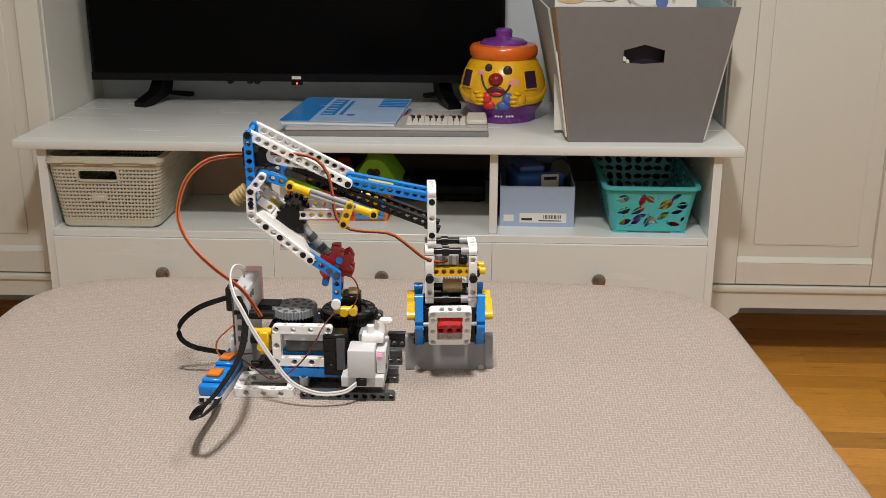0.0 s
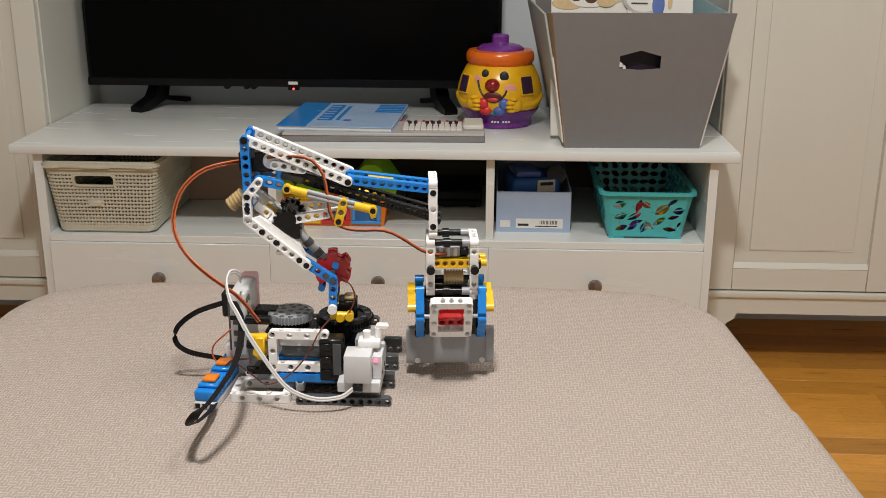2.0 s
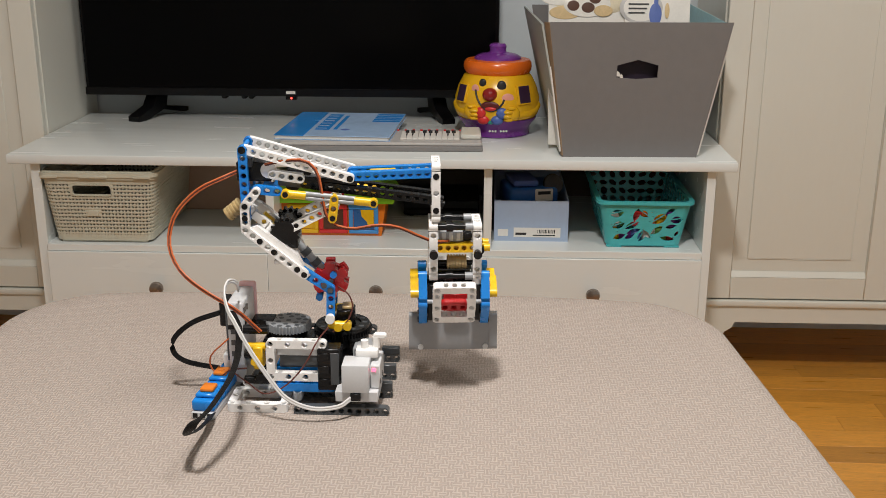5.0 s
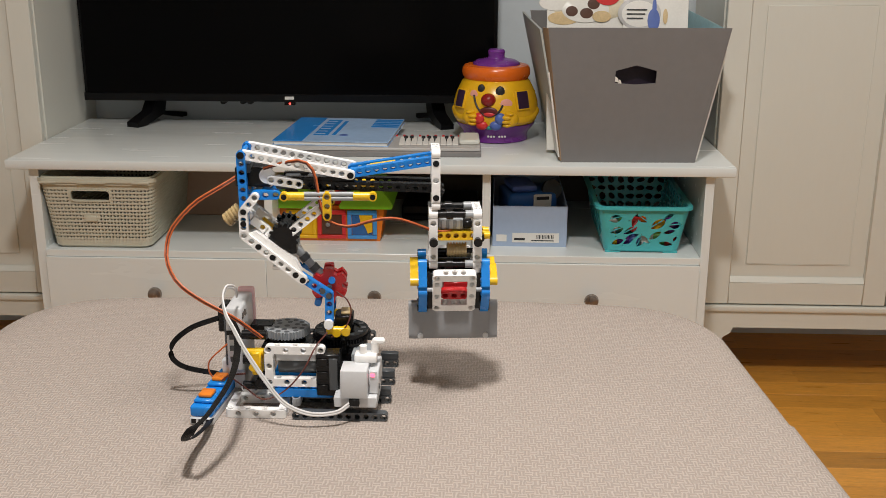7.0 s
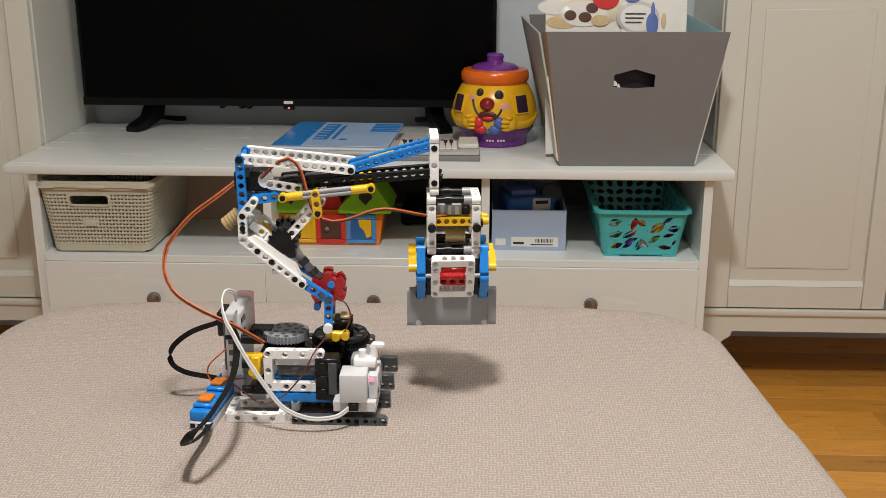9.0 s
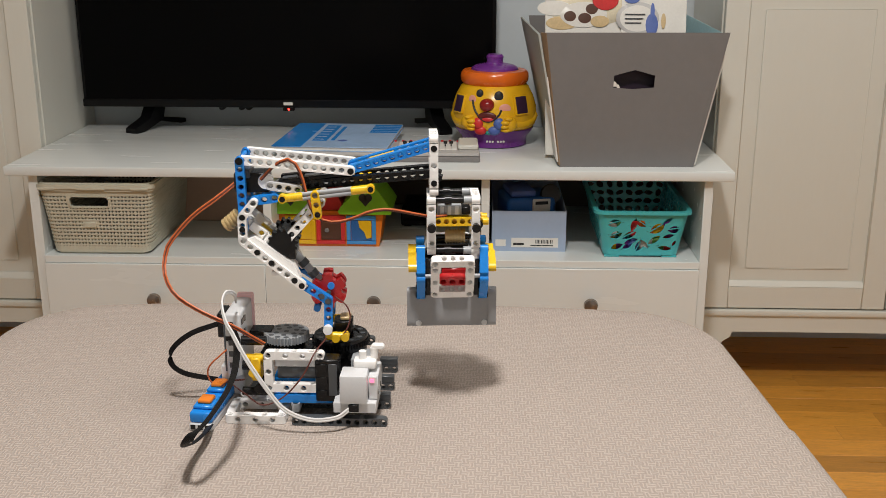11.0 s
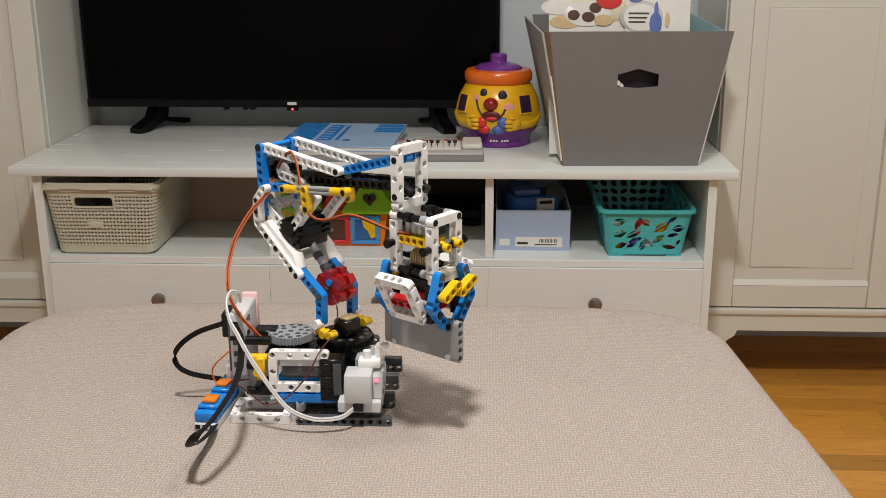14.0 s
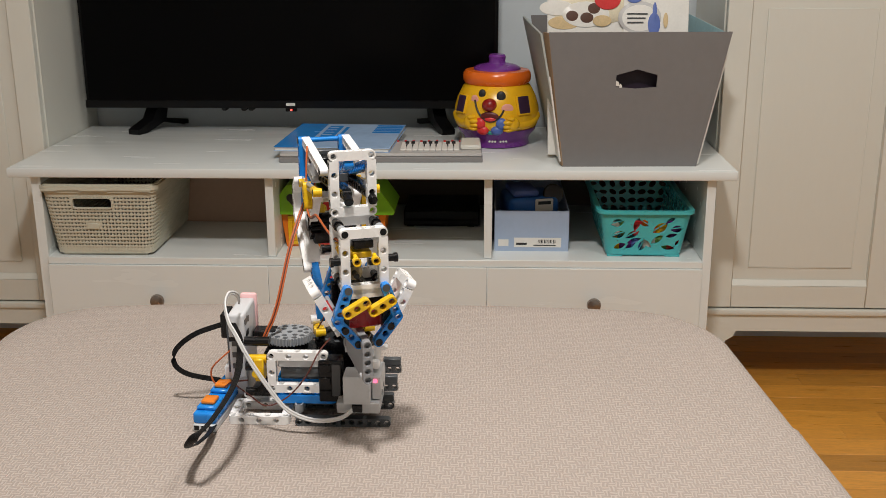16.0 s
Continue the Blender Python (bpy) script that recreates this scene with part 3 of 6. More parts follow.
def toy_keyboard():
    k = thing("toy_keyboard", pose(0.018, 0.066, 0.57, 0, 0, 1.5), "grey and white toy keyboard with black sharps and red studs", "keyboard")
    part("body", box(B(), -0.214, 0.214, 0, 0.145, 0, 0.012, 0.002), K_SIDE, k)
    part("deck", box(B(), -0.212, 0.212, 0.003, 0.143, 0.0122, 0.019, 0.0015), K_BODY, k)
    for i in range(10):
        part("white_key", box(B(), 0.040 + 0.0126 * i, 0.0518 + 0.0126 * i, 0.030, 0.112, 0.0192, 0.0225, 0.0008), CARDEDGE, k)
    for i in range(10):
        if i % 7 in (0, 1, 3, 4, 5):
            x = 0.0524 + 0.0126 * i
            part("black_key", box(B(), x - 0.0012, x + 0.0012, 0.060, 0.098, 0.0226, 0.0262, 0.0005), INK, k)
            part("key_head", rod(B(), (x, 0.094, 0.0226), (x, 0.094, 0.0275), 0.0042, 14), INK, k)
    for i in range(9):
        part("red_stud", rod(B(), (0.030 + 0.0172 * i, 0.134, 0.019), (0.030 + 0.0172 * i, 0.134, 0.0220), 0.0029, 12), PRINTRED, k)
    part("end_block", box(B(), 0.168, 0.211, 0.035, 0.125, 0.0192, 0.030, 0.003), CAB, k)
    return k


toy_keyboard()
BOOKBLUE = mat("book_blue", (0.030, 0.26, 0.70), 0.25, vary=0.06, scale=14)
BOOKPALE = mat("book_pale_blue", (0.42, 0.60, 0.86), 0.2, vary=0.08, scale=9)


def book():
    b = thing("book", pose(-0.080, 0.225, 0.5895, 0, 0, -3.0), "pale blue book with deep blue band, lying on the toy keyboard", "book")
    w, d = 0.124, 0.142
    part("page_block", box(B(), -w + 0.003, w - 0.003, -d + 0.003, d - 0.003, 0.0012, 0.0078), MAGPAPER, b)
    part("back_cover", box(B(), -w, w, -d, d, 0, 0.001), BOOKPALE, b)
    part("front_cover", box(B(), -w + 0.064, w, -d, d, 0.008, 0.0092, 0.0004), BOOKPALE, b)
    part("spine_band", box(B(), -w, -w + 0.0638, -d, d, 0.008, 0.0094, 0.0004), BOOKBLUE, b, "deep blue band along the spine")
    part("title_bar", box(B(), -0.050, -0.018, -0.075, 0.115, 0.0094, 0.0097), BOOKBLUE, b)
    for i in range(6):
        part("title_gap", box(B(), -0.048, -0.026, -0.062 + 0.030 * i, -0.056 + 0.030 * i, 0.0098, 0.0100), BOOKPALE, b)
    part("subtitle_bar", box(B(), -0.010, -0.002, -0.07, 0.10, 0.0094, 0.0097), BOOKBLUE, b)
    part("printed_emblem", lathe(B(), [(0.010, 0.0094), (0.009, 0.0097)], 20, Matrix.Translation((0.016, -0.068, 0))), PRINTBLUE, b)
    for i in range(5):
        part("printed_block", box(B(), 0.060, 0.122, 0.030 + 0.021 * i, 0.046 + 0.021 * i, 0.0094, 0.0097), BOOKBLUE, b)
    return b


book()


# ---- perforated baskets ----
def pierced(bm, quad, nx, nz, thick, shape, skip=None, seed=1):
    """A wall through four corners, pierced in every cell by a small hole; skip(i, k) leaves a cell open."""
    rng = random.Random(seed)
    a, b, c, d = (Vector(p) for p in quad)
    n = (b - a).cross(d - a).normalized() * thick

    def at(s, t):
        return a.lerp(b, s).lerp(d.lerp(c, s), t)
    grid = {}

    def corner(i, k, back):
        key = (round(i * 2), round(k * 2), back)
        if key not in grid:
            grid[key] = bm.verts.new(at(i / nx, k / nz) - n * back)
        return grid[key]
    for i in range(nx):
        for k in range(nz):
            if skip and skip(i, k):
                continue
            pts = [(0, 0), (0.5, 0), (1, 0), (1, 0.5), (1, 1), (0.5, 1), (0, 1), (0, 0.5)]
            inner = shape(i, k, rng)
            rings = []
            for back in (0, 1):
                o = [corner(i + x, k + z, back) for x, z in pts]
                h = [bm.verts.new(at((i + x) / nx, (k + z) / nz) - n * back) for x, z in inner]
                rings.append((o, h))
                for q in range(8):
                    w = (q + 1) % 8
                    bm.faces.new((o[q], o[w], h[w], h[q]))
            for q in range(8):
                w = (q + 1) % 8
                bm.faces.new((rings[0][1][q], rings[0][1][w], rings[1][1][w], rings[1][1][q]))
    return bm


def slot(turn, rx, rz, cx=0.5, cz=0.5, tip=1.0):
    out = []
    for q in range(8):
        a = math.pi * (-0.75 + q * 0.25)
        r = 1 / math.hypot(math.cos(a - turn) / rx, math.sin(a - turn) / rz)
        out.append((cx + r * math.cos(a), cz + r * math.sin(a)))
    return out


def weave(i, k, rng):
    return slot(radians(35 if (i + k) % 2 else -35), 0.44, 0.25)


def cut_wall(bm, at, nx, nz, thick, solid):
    """A curved wall at(s, t) on an nx by nz net, kept where solid(s, t) is positive, with real thickness at every cut."""
    val = [[solid(i / nx, k / nz) for k in range(nz + 1)] for i in range(nx + 1)]
    pos = [[at(i / nx, k / nz) for k in range(nz + 1)] for i in range(nx + 1)]
    nor = []
    for i in range(nx + 1):
        nor.append([])
        for k in range(nz + 1):
            du = pos[min(i + 1, nx)][k] - pos[max(i - 1, 0)][k]
            dv = pos[i][min(k + 1, nz)] - pos[i][max(k - 1, 0)]
            nor[-1].append(du.cross(dv).normalized() * thick)
    made = {}

    def vert(key):
        if key not in made:
            if len(key) == 1:
                (a, b), = key
                p, n = pos[a][b], nor[a][b]
            else:
                (a, b), (c, d) = key
                f = val[a][b] / (val[a][b] - val[c][d])
                p, n = pos[a][b].lerp(pos[c][d], f), nor[a][b].lerp(nor[c][d], f)
            made[key] = (bm.verts.new(p), bm.verts.new(p - n))
        return made[key]

    def tri(pts):
        poly, cuts = [], []
        for q in range(3):
            a, b = pts[q], pts[(q + 1) % 3]
            va, vb = val[a[0]][a[1]] > 0, val[b[0]][b[1]] > 0
            if va:
                poly.append((a,))
            if va != vb:
                key = (a, b) if a < b else (b, a)
                poly.append(key)
                cuts.append((key, va))
        if len(poly) < 3:
            return
        vs = [vert(key) for key in poly]
        bm.faces.new([v[0] for v in vs])
        bm.faces.new([v[1] for v in vs][::-1])
        if len(cuts) == 2:
            if not cuts[0][1]:
                cuts.reverse()
            a, b = vert(cuts[0][0]), vert(cuts[1][0])
            bm.faces.new((b[0], a[0], a[1], b[1]))
    for i in range(nx):
        for k in range(nz):
            tri(((i, k), (i + 1, k), (i + 1, k + 1)))
            tri(((i, k), (i + 1, k + 1), (i, k + 1)))
    return bm


def rounded_loop(hw, y0, y1, r, z, n=6):
    """A rectangle with round corners, as points."""
    out = []
    for cx, cy, a0 in ((hw - r, y0 + r, -90), (hw - r, y1 - r, 0), (-hw + r, y1 - r, 90), (-hw + r, y0 + r, 180)):
        out += [Vector((cx + r * math.cos(radians(a0 + 90 * k / n)), cy + r * math.sin(radians(a0 + 90 * k / n)), z)) for k in range(n + 1)]
    return out


def ring_band(bm, outer, inner, z0, z1):
    """A closed band between two loops."""
    rows = [[bm.verts.new((p.x, p.y, z)) for p in loop] for loop, z in ((outer, z0), (outer, z1), (inner, z1), (inner, z0))]
    for A, C in zip(rows, rows[1:] + rows[:1]):
        for k in range(len(A)):
            bm.faces.new((A[k], A[(k + 1) % len(A)], C[(k + 1) % len(A)], C[k]))
    return bm


def front_course(hb, ht, H, lean, r, back):
    """Maps s (along the front, round both corners and back a little) and t (height) to the wall."""
    def at(s, t):
        hw = hb + (ht - hb) * t
        y0 = -lean * t
        arc, flat = r * math.pi / 2, 2 * (hw - r)
        u = s * (2 * back + 2 * arc + flat)
        if u < back:
            x, y = -hw, y0 + r + back - u
        elif u < back + arc:
            a = (u - back) / r
            x, y = -hw + r - r * math.cos(a), y0 + r - r * math.sin(a)
        elif u < back + arc + flat:
            x, y = -hw + r + u - back - arc, y0
        elif u < back + 2 * arc + flat:
            a = (u - back - arc - flat) / r
            x, y = hw - r + r * math.sin(a), y0 + r - r * math.cos(a)
        else:
            x, y = hw, y0 + r + u - back - 2 * arc - flat
        return Vector((x, y, 0.005 + (H - 0.005) * t))
    return at


def cream_basket():
    g = thing("storage_basket", pose(-0.57, 0.021, 0.376), "cream plastic basket with woven pattern, lidless rim and grip slot", "basket")
    hb, ht, H, D, r, back = 0.1035, 0.120, 0.141, 0.36, 0.020, 0.022
    plain = front_course(hb, ht, H, 0.012, r, back)
    wide = 2 * back + math.pi * r + 2 * (0.112 - r)

    def woven(s, t):
        p = plain(s, t)
        u, z = s * wide, t * H
        bulge = 0.0007 * math.sin(2 * math.pi * (u / 0.0146 + z / 0.0164)) * math.sin(2 * math.pi * (u / 0.0146 - z / 0.0164))
        edge = min(t, 1 - t) * 12
        c = plain(0.5, t) + Vector((0, 0.06, 0))
        d = Vector((p.x - c.x, p.y - c.y, 0)).normalized()
        return p + d * bulge * min(edge, 1)

    def holes(s, t):
        u, z = s * wide, t * H
        x = plain(s, t).x
        if 0.1015 < z < 0.132 and abs(x + 0.013) < 0.047:
            qx, qz = max(abs(x + 0.013) - 0.034, 0), max(abs(z - 0.1165) - 0.004, 0)
            return math.hypot(qx, qz) - 0.007
        if 0.058 < z < 0.074 and abs(x + 0.016) < 0.016:
            return 1.0
        if t < 0.09 or t > 0.94:
            return 1.0
        row = math.floor(z / 0.0082)
        du = ((u / 0.0146 + 0.5 * (row % 2)) % 1 - 0.5) * 0.0146
        dz = (z / 0.0082 % 1 - 0.5) * 0.0082
        best = 1.0
        for e in (-1, 1):
            a, b = du - 0.0034 * e, dz
            c = 0.8 * a + 0.6 * e * b
            d = -0.6 * e * a + 0.8 * b
            best = min(best, math.hypot(c / 0.0029, d / 0.0021) - 1)
        return best
    part("front_wall", cut_wall(B(), woven, 230, 112, 0.003, holes), BASKET, g)
    y0 = r + back
    right = [(hb, y0, 0.005), (hb, D - 0.02, 0.005), (ht, D, H), (ht, y0 - 0.012, H)]
    left = [(-hb, D - 0.02, 0.005), (-hb, y0, 0.005), (-ht, y0 - 0.012, H), (-ht, D, H)]
    rear = [(hb, D - 0.02, 0.005), (-hb, D - 0.02, 0.005), (-ht, D, H), (ht, D, H)]
    for quad in (right, left):
        part("side_wall", pierced(B(), quad, 44, 18, 0.003, lambda i, k, q: slot(radians(37 if (i + k) % 2 else -37), 0.30, 0.20)), BASKET, g)
    part("back_wall", pierced(B(), rear, 24, 14, 0.003, weave), BASKET, g)
    part("bottom", box(B(), -hb + 0.012, hb - 0.012, 0.004, D - 0.02, 0.0, 0.006, 0.002), BASKET, g)
    inner = rounded_loop(ht - 0.004, -0.008, D - 0.002, r, 0)
    part("rim", ring_band(B(), rounded_loop(ht + 0.0035, -0.0155, D + 0.003, r + 0.003, 0), inner, H - 0.001, H + 0.005), BASKET, g)
    part("lip", ring_band(B(), rounded_loop(ht + 0.007, -0.019, D + 0.007, r + 0.006, 0), inner, H + 0.0052, H + 0.0135), BASKET, g)
    part("seat_ridge", ring_band(B(), rounded_loop(ht + 0.001, -0.013, D + 0.001, r, 0), inner, H + 0.0137, H + 0.0165), BASKET, g)
    for x in (-0.098, -0.005, 0.098):
        part("lip_tab", box(B(), x - (0.030 if abs(x) < 0.05 else 0.018), x + (0.030 if abs(x) < 0.05 else 0.018), -0.0205, -0.0192, H + 0.0035, H + 0.0085, 0.0005), BASKET, g)
    bm = B()
    pts = []
    for cx, cz, a0 in ((0.034, 0.004, 0), (-0.034, 0.004, 90), (-0.034, -0.004, 180), (0.034, -0.004, 270)):
        pts += [(cx, cz, radians(a0 + 90 * k / 4)) for k in range(5)]
    rows = []
    for rr, dy in ((0.0068, 0.004), (0.0068, -0.0022), (0.0088, -0.0022), (0.0088, 0.004)):
        rows.append([bm.verts.new((-0.013 + cx + rr * math.cos(a), -0.012 * (0.1165 + cz + rr * math.sin(a)) / H + dy, 0.1165 + cz + rr * math.sin(a))) for cx, cz, a in pts])
    for A, C in zip(rows, rows[1:] + rows[:1]):
        for k in range(len(A)):
            bm.faces.new((A[k], A[(k + 1) % len(A)], C[(k + 1) % len(A)], C[k]))
    part("grip_frame", bm, BASKET, g)
    part("name_patch", box(B(), -0.028, -0.004, -0.0078, -0.0045, 0.060, 0.072, 0.001), BASKET, g)
    return g


cream_basket()


def leaf(i, k, rng):
    return slot(rng.uniform(0, math.pi), rng.uniform(0.45, 0.50), rng.uniform(0.24, 0.34))


# leaf-shaped holes of the teal basket: place along the front, height, tilt, half length, half width
LEAVES = [(-0.058, 0.076, 15, 0.0115, 0.0075), (-0.054, 0.050, 20, 0.0110, 0.0070), (-0.018, 0.073, 75, 0.0125, 0.0055), (-0.003, 0.076, -35, 0.0100, 0.0058),
          (-0.026, 0.050, 30, 0.0135, 0.0060), (-0.022, 0.036, 22, 0.0125, 0.0050), (0.031, 0.065, 35, 0.0150, 0.0085), (0.051, 0.082, 35, 0.0100, 0.0040),
          (0.066, 0.063, 8, 0.0110, 0.0070), (0.055, 0.048, 15, 0.0100, 0.0040), (0.026, 0.039, 38, 0.0125, 0.0055), (-0.004, 0.026, 65, 0.0115, 0.0065),
          (0.006, 0.030, -48, 0.0105, 0.0040), (-0.029, 0.025, 30, 0.0095, 0.0045), (-0.051, 0.024, 22, 0.0110, 0.0055), (0.049, 0.021, -8, 0.0120, 0.0045), (0.068, 0.032, 60, 0.006, 0.003)]


def teal_basket():
    g = thing("storage_basket", pose(0.5715, 0.041, 0.376), "teal plastic basket with leaf-shaped holes, full of small coloured toys", "basket")
    hb, ht, H, D, r, back = 0.078, 0.095, 0.098, 0.30, 0.016, 0.012
    at = front_course(hb, ht, H, 0.014, r, back)
    rng = random.Random(9)
    dots = [(rng.uniform(-0.07, 0.075), rng.uniform(0.016, 0.086), 0, rr, rr * 0.5) for rr in [0.0017] * 26]

    def holes(s, t):
        p = at(s, t)
        if p.y > -0.014 * t + 0.004:
            return 1.0
        best = 1.0
        for cx, cz, tilt, a, b in LEAVES + dots:
            dx, dz = p.x - cx, p.z - cz
            if abs(dx) > 0.020 or abs(dz) > 0.020:
                continue
            c, d = math.cos(radians(tilt)), math.sin(radians(tilt))
            u, v = dx * c + dz * d, -dx * d + dz * c
            edge = math.hypot(u / a, v / b) - 1 if a < 0.005 else abs(v) / (1.2 * b) - (1 - (u / (1.25 * a)) ** 2)
            best = min(best, edge if b < 0.0057 else max(edge, (0.0006 - abs(v - 0.3 * b)) * 900))
        return best
    part("front_wall", cut_wall(B(), at, 190, 84, 0.0025, holes), TEAL, g)
    y0 = r + back
    right = [(hb, y0, 0.005), (hb, D - 0.02, 0.005), (ht, D, H), (ht, y0 - 0.014, H)]
    left = [(-hb, D - 0.02, 0.005), (-hb, y0, 0.005), (-ht, y0 - 0.014, H), (-ht, D, H)]
    rear = [(hb, D - 0.02, 0.005), (-hb, D - 0.02, 0.005), (-ht, D, H), (ht, D, H)]
    part("side_wall", pierced(B(), right, 12, 5, 0.0025, leaf, seed=6), TEAL, g)
    part("side_wall", pierced(B(), left, 12, 5, 0.0025, leaf, seed=7), TEAL, g)
    part("back_wall", pierced(B(), rear, 8, 5, 0.0025, leaf, seed=8), TEAL, g)
    part("bottom", box(B(), -hb + 0.010, hb - 0.010, 0.003, D - 0.02, 0.002, 0.006), TEAL, g)
    for x in (-0.060, 0.060):
        part("foot", box(B(), x - 0.016, x + 0.016, 0.001, 0.012, 0.0, 0.0048, 0.001), TEAL, g)
    part("rim", ring_band(B(), rounded_loop(ht + 0.0065, -0.0205, D + 0.006, r + 0.005, 0), rounded_loop(ht - 0.0035, -0.0105, D - 0.003, r, 0), H - 0.001, H + 0.0055), TEAL, g)
    return g


teal_basket()
TOYS = [("yellow", J_YELLOW), ("red", PRINTRED), ("white", CARDEDGE), ("violet", J_PURPLE), ("orange", J_ORANGE), ("green", PRINTGREEN), ("blue", PRINTBLUE)]
rng = random.Random(4)
for i in range(6):
    for kk in range(2):
        nm, mt = TOYS[(i * 3 + kk * 2) % len(TOYS)]
        r = rng.uniform(0.016, 0.021)
        x, y = 0.5715 - 0.062 + 0.0245 * i, 0.041 + 0.0245 - 0.003 * kk
        tb = B()
        bmesh.ops.create_icosphere(tb, subdivisions=2, radius=r)
        for v in tb.verts:
            v.co *= 1 + 0.12 * noise.noise(v.co * 90 + Vector((i, kk, 0)))
        ob = tagged(new("small_toy", finish("small_toy", tb, mt)), nm + " rounded plastic toy piece lying in the teal basket", "toy", "toys in the teal basket")
        ob.location = (x, y, 0.381 + r * 0.95 + 0.034 * kk)


# ---- pale blue card box with a toy car in it ----
def blue_box():
    g = thing("card_box", pose(0.3375, 0.076, 0.376), "open pale blue cardboard box with a white label", "cardboard box")
    w, D, H = 0.079, 0.30, 0.089
    part("front_panel", box(B(), -w, w, 0, 0.002, 0, H), BLUECARD, g)
    part("side_panel", box(B(), -w, -w + 0.002, 0.0021, D, 0, H + 0.002), BLUECARD, g)
    part("side_panel", box(B(), w - 0.002, w, 0.0021, D, 0, H + 0.002), BLUECARD, g)
    part("back_panel", box(B(), -w + 0.0021, w - 0.0021, D - 0.002, D, 0, H), BLUECARD, g)
    part("base", box(B(), -w + 0.0021, w - 0.0021, 0.0021, D - 0.0021, 0.0, 0.002), BLUECARD, g)
    lab = part("label_sticker", box(B(), -0.037, 0.063, -0.0006, -0.0001, 0.009, 0.030), CARDEDGE, g, "white printed label")
    for i in range(12):
        x = 0.014 + 0.0032 * i
        part("bar", box(B(), x, x + (0.0018 if i % 3 else 0.0010), -0.0010, -0.0007, 0.018, 0.026), INK, lab)
    part("bar", box(B(), 0.004, 0.052, -0.0010, -0.0007, 0.0125, 0.0145), INK, lab)
    part("bar", box(B(), -0.033, -0.010, -0.0010, -0.0007, 0.014, 0.019, 0.0001), INK, lab)
    part("small_sticker", box(B(), -0.071, -0.049, -0.0006, -0.0001, 0.011, 0.026), CARDEDGE, g)
    return g


blue_box()


def toy_truck():
    t = thing("toy_truck", pose(0.335, 0.19, 0.3785, 0, 0, 12), "blue plastic toy truck lying in the pale blue box", "toy truck")
    part("body", box(B(), -0.055, 0.055, -0.055, 0.055, 0.045, 0.100, 0.012, 3), mat("toy_blue", (0.02, 0.12, 0.42), 0.35, vary=0.08, scale=30), t)
    part("chassis", box(B(), -0.05, 0.05, -0.05, 0.05, 0.0, 0.0445, 0.004), INK, t)
    part("cabin", box(B(), -0.045, 0.012, -0.045, 0.045, 0.1005, 0.115, 0.006, 2), PRINTBLUE, t)
    part("grille", box(B(), 0.0, 0.04, -0.0590, -0.0555, 0.070, 0.098, 0.002), CARDEDGE, t)
    part("number_bar", box(B(), 0.006, 0.034, -0.0602, -0.0592, 0.086, 0.093), INK, t)
    part("wheel", lathe(B(), [(0.010, 0), (0.021, 0.001), (0.023, 0.008), (0.021, 0.015), (0.010, 0.016)], 24, Matrix.Translation((0.045, -0.03, 0.100)) @ Matrix.Rotation(radians(70), 4, "X")), INK, t)
    return t


toy_truck()


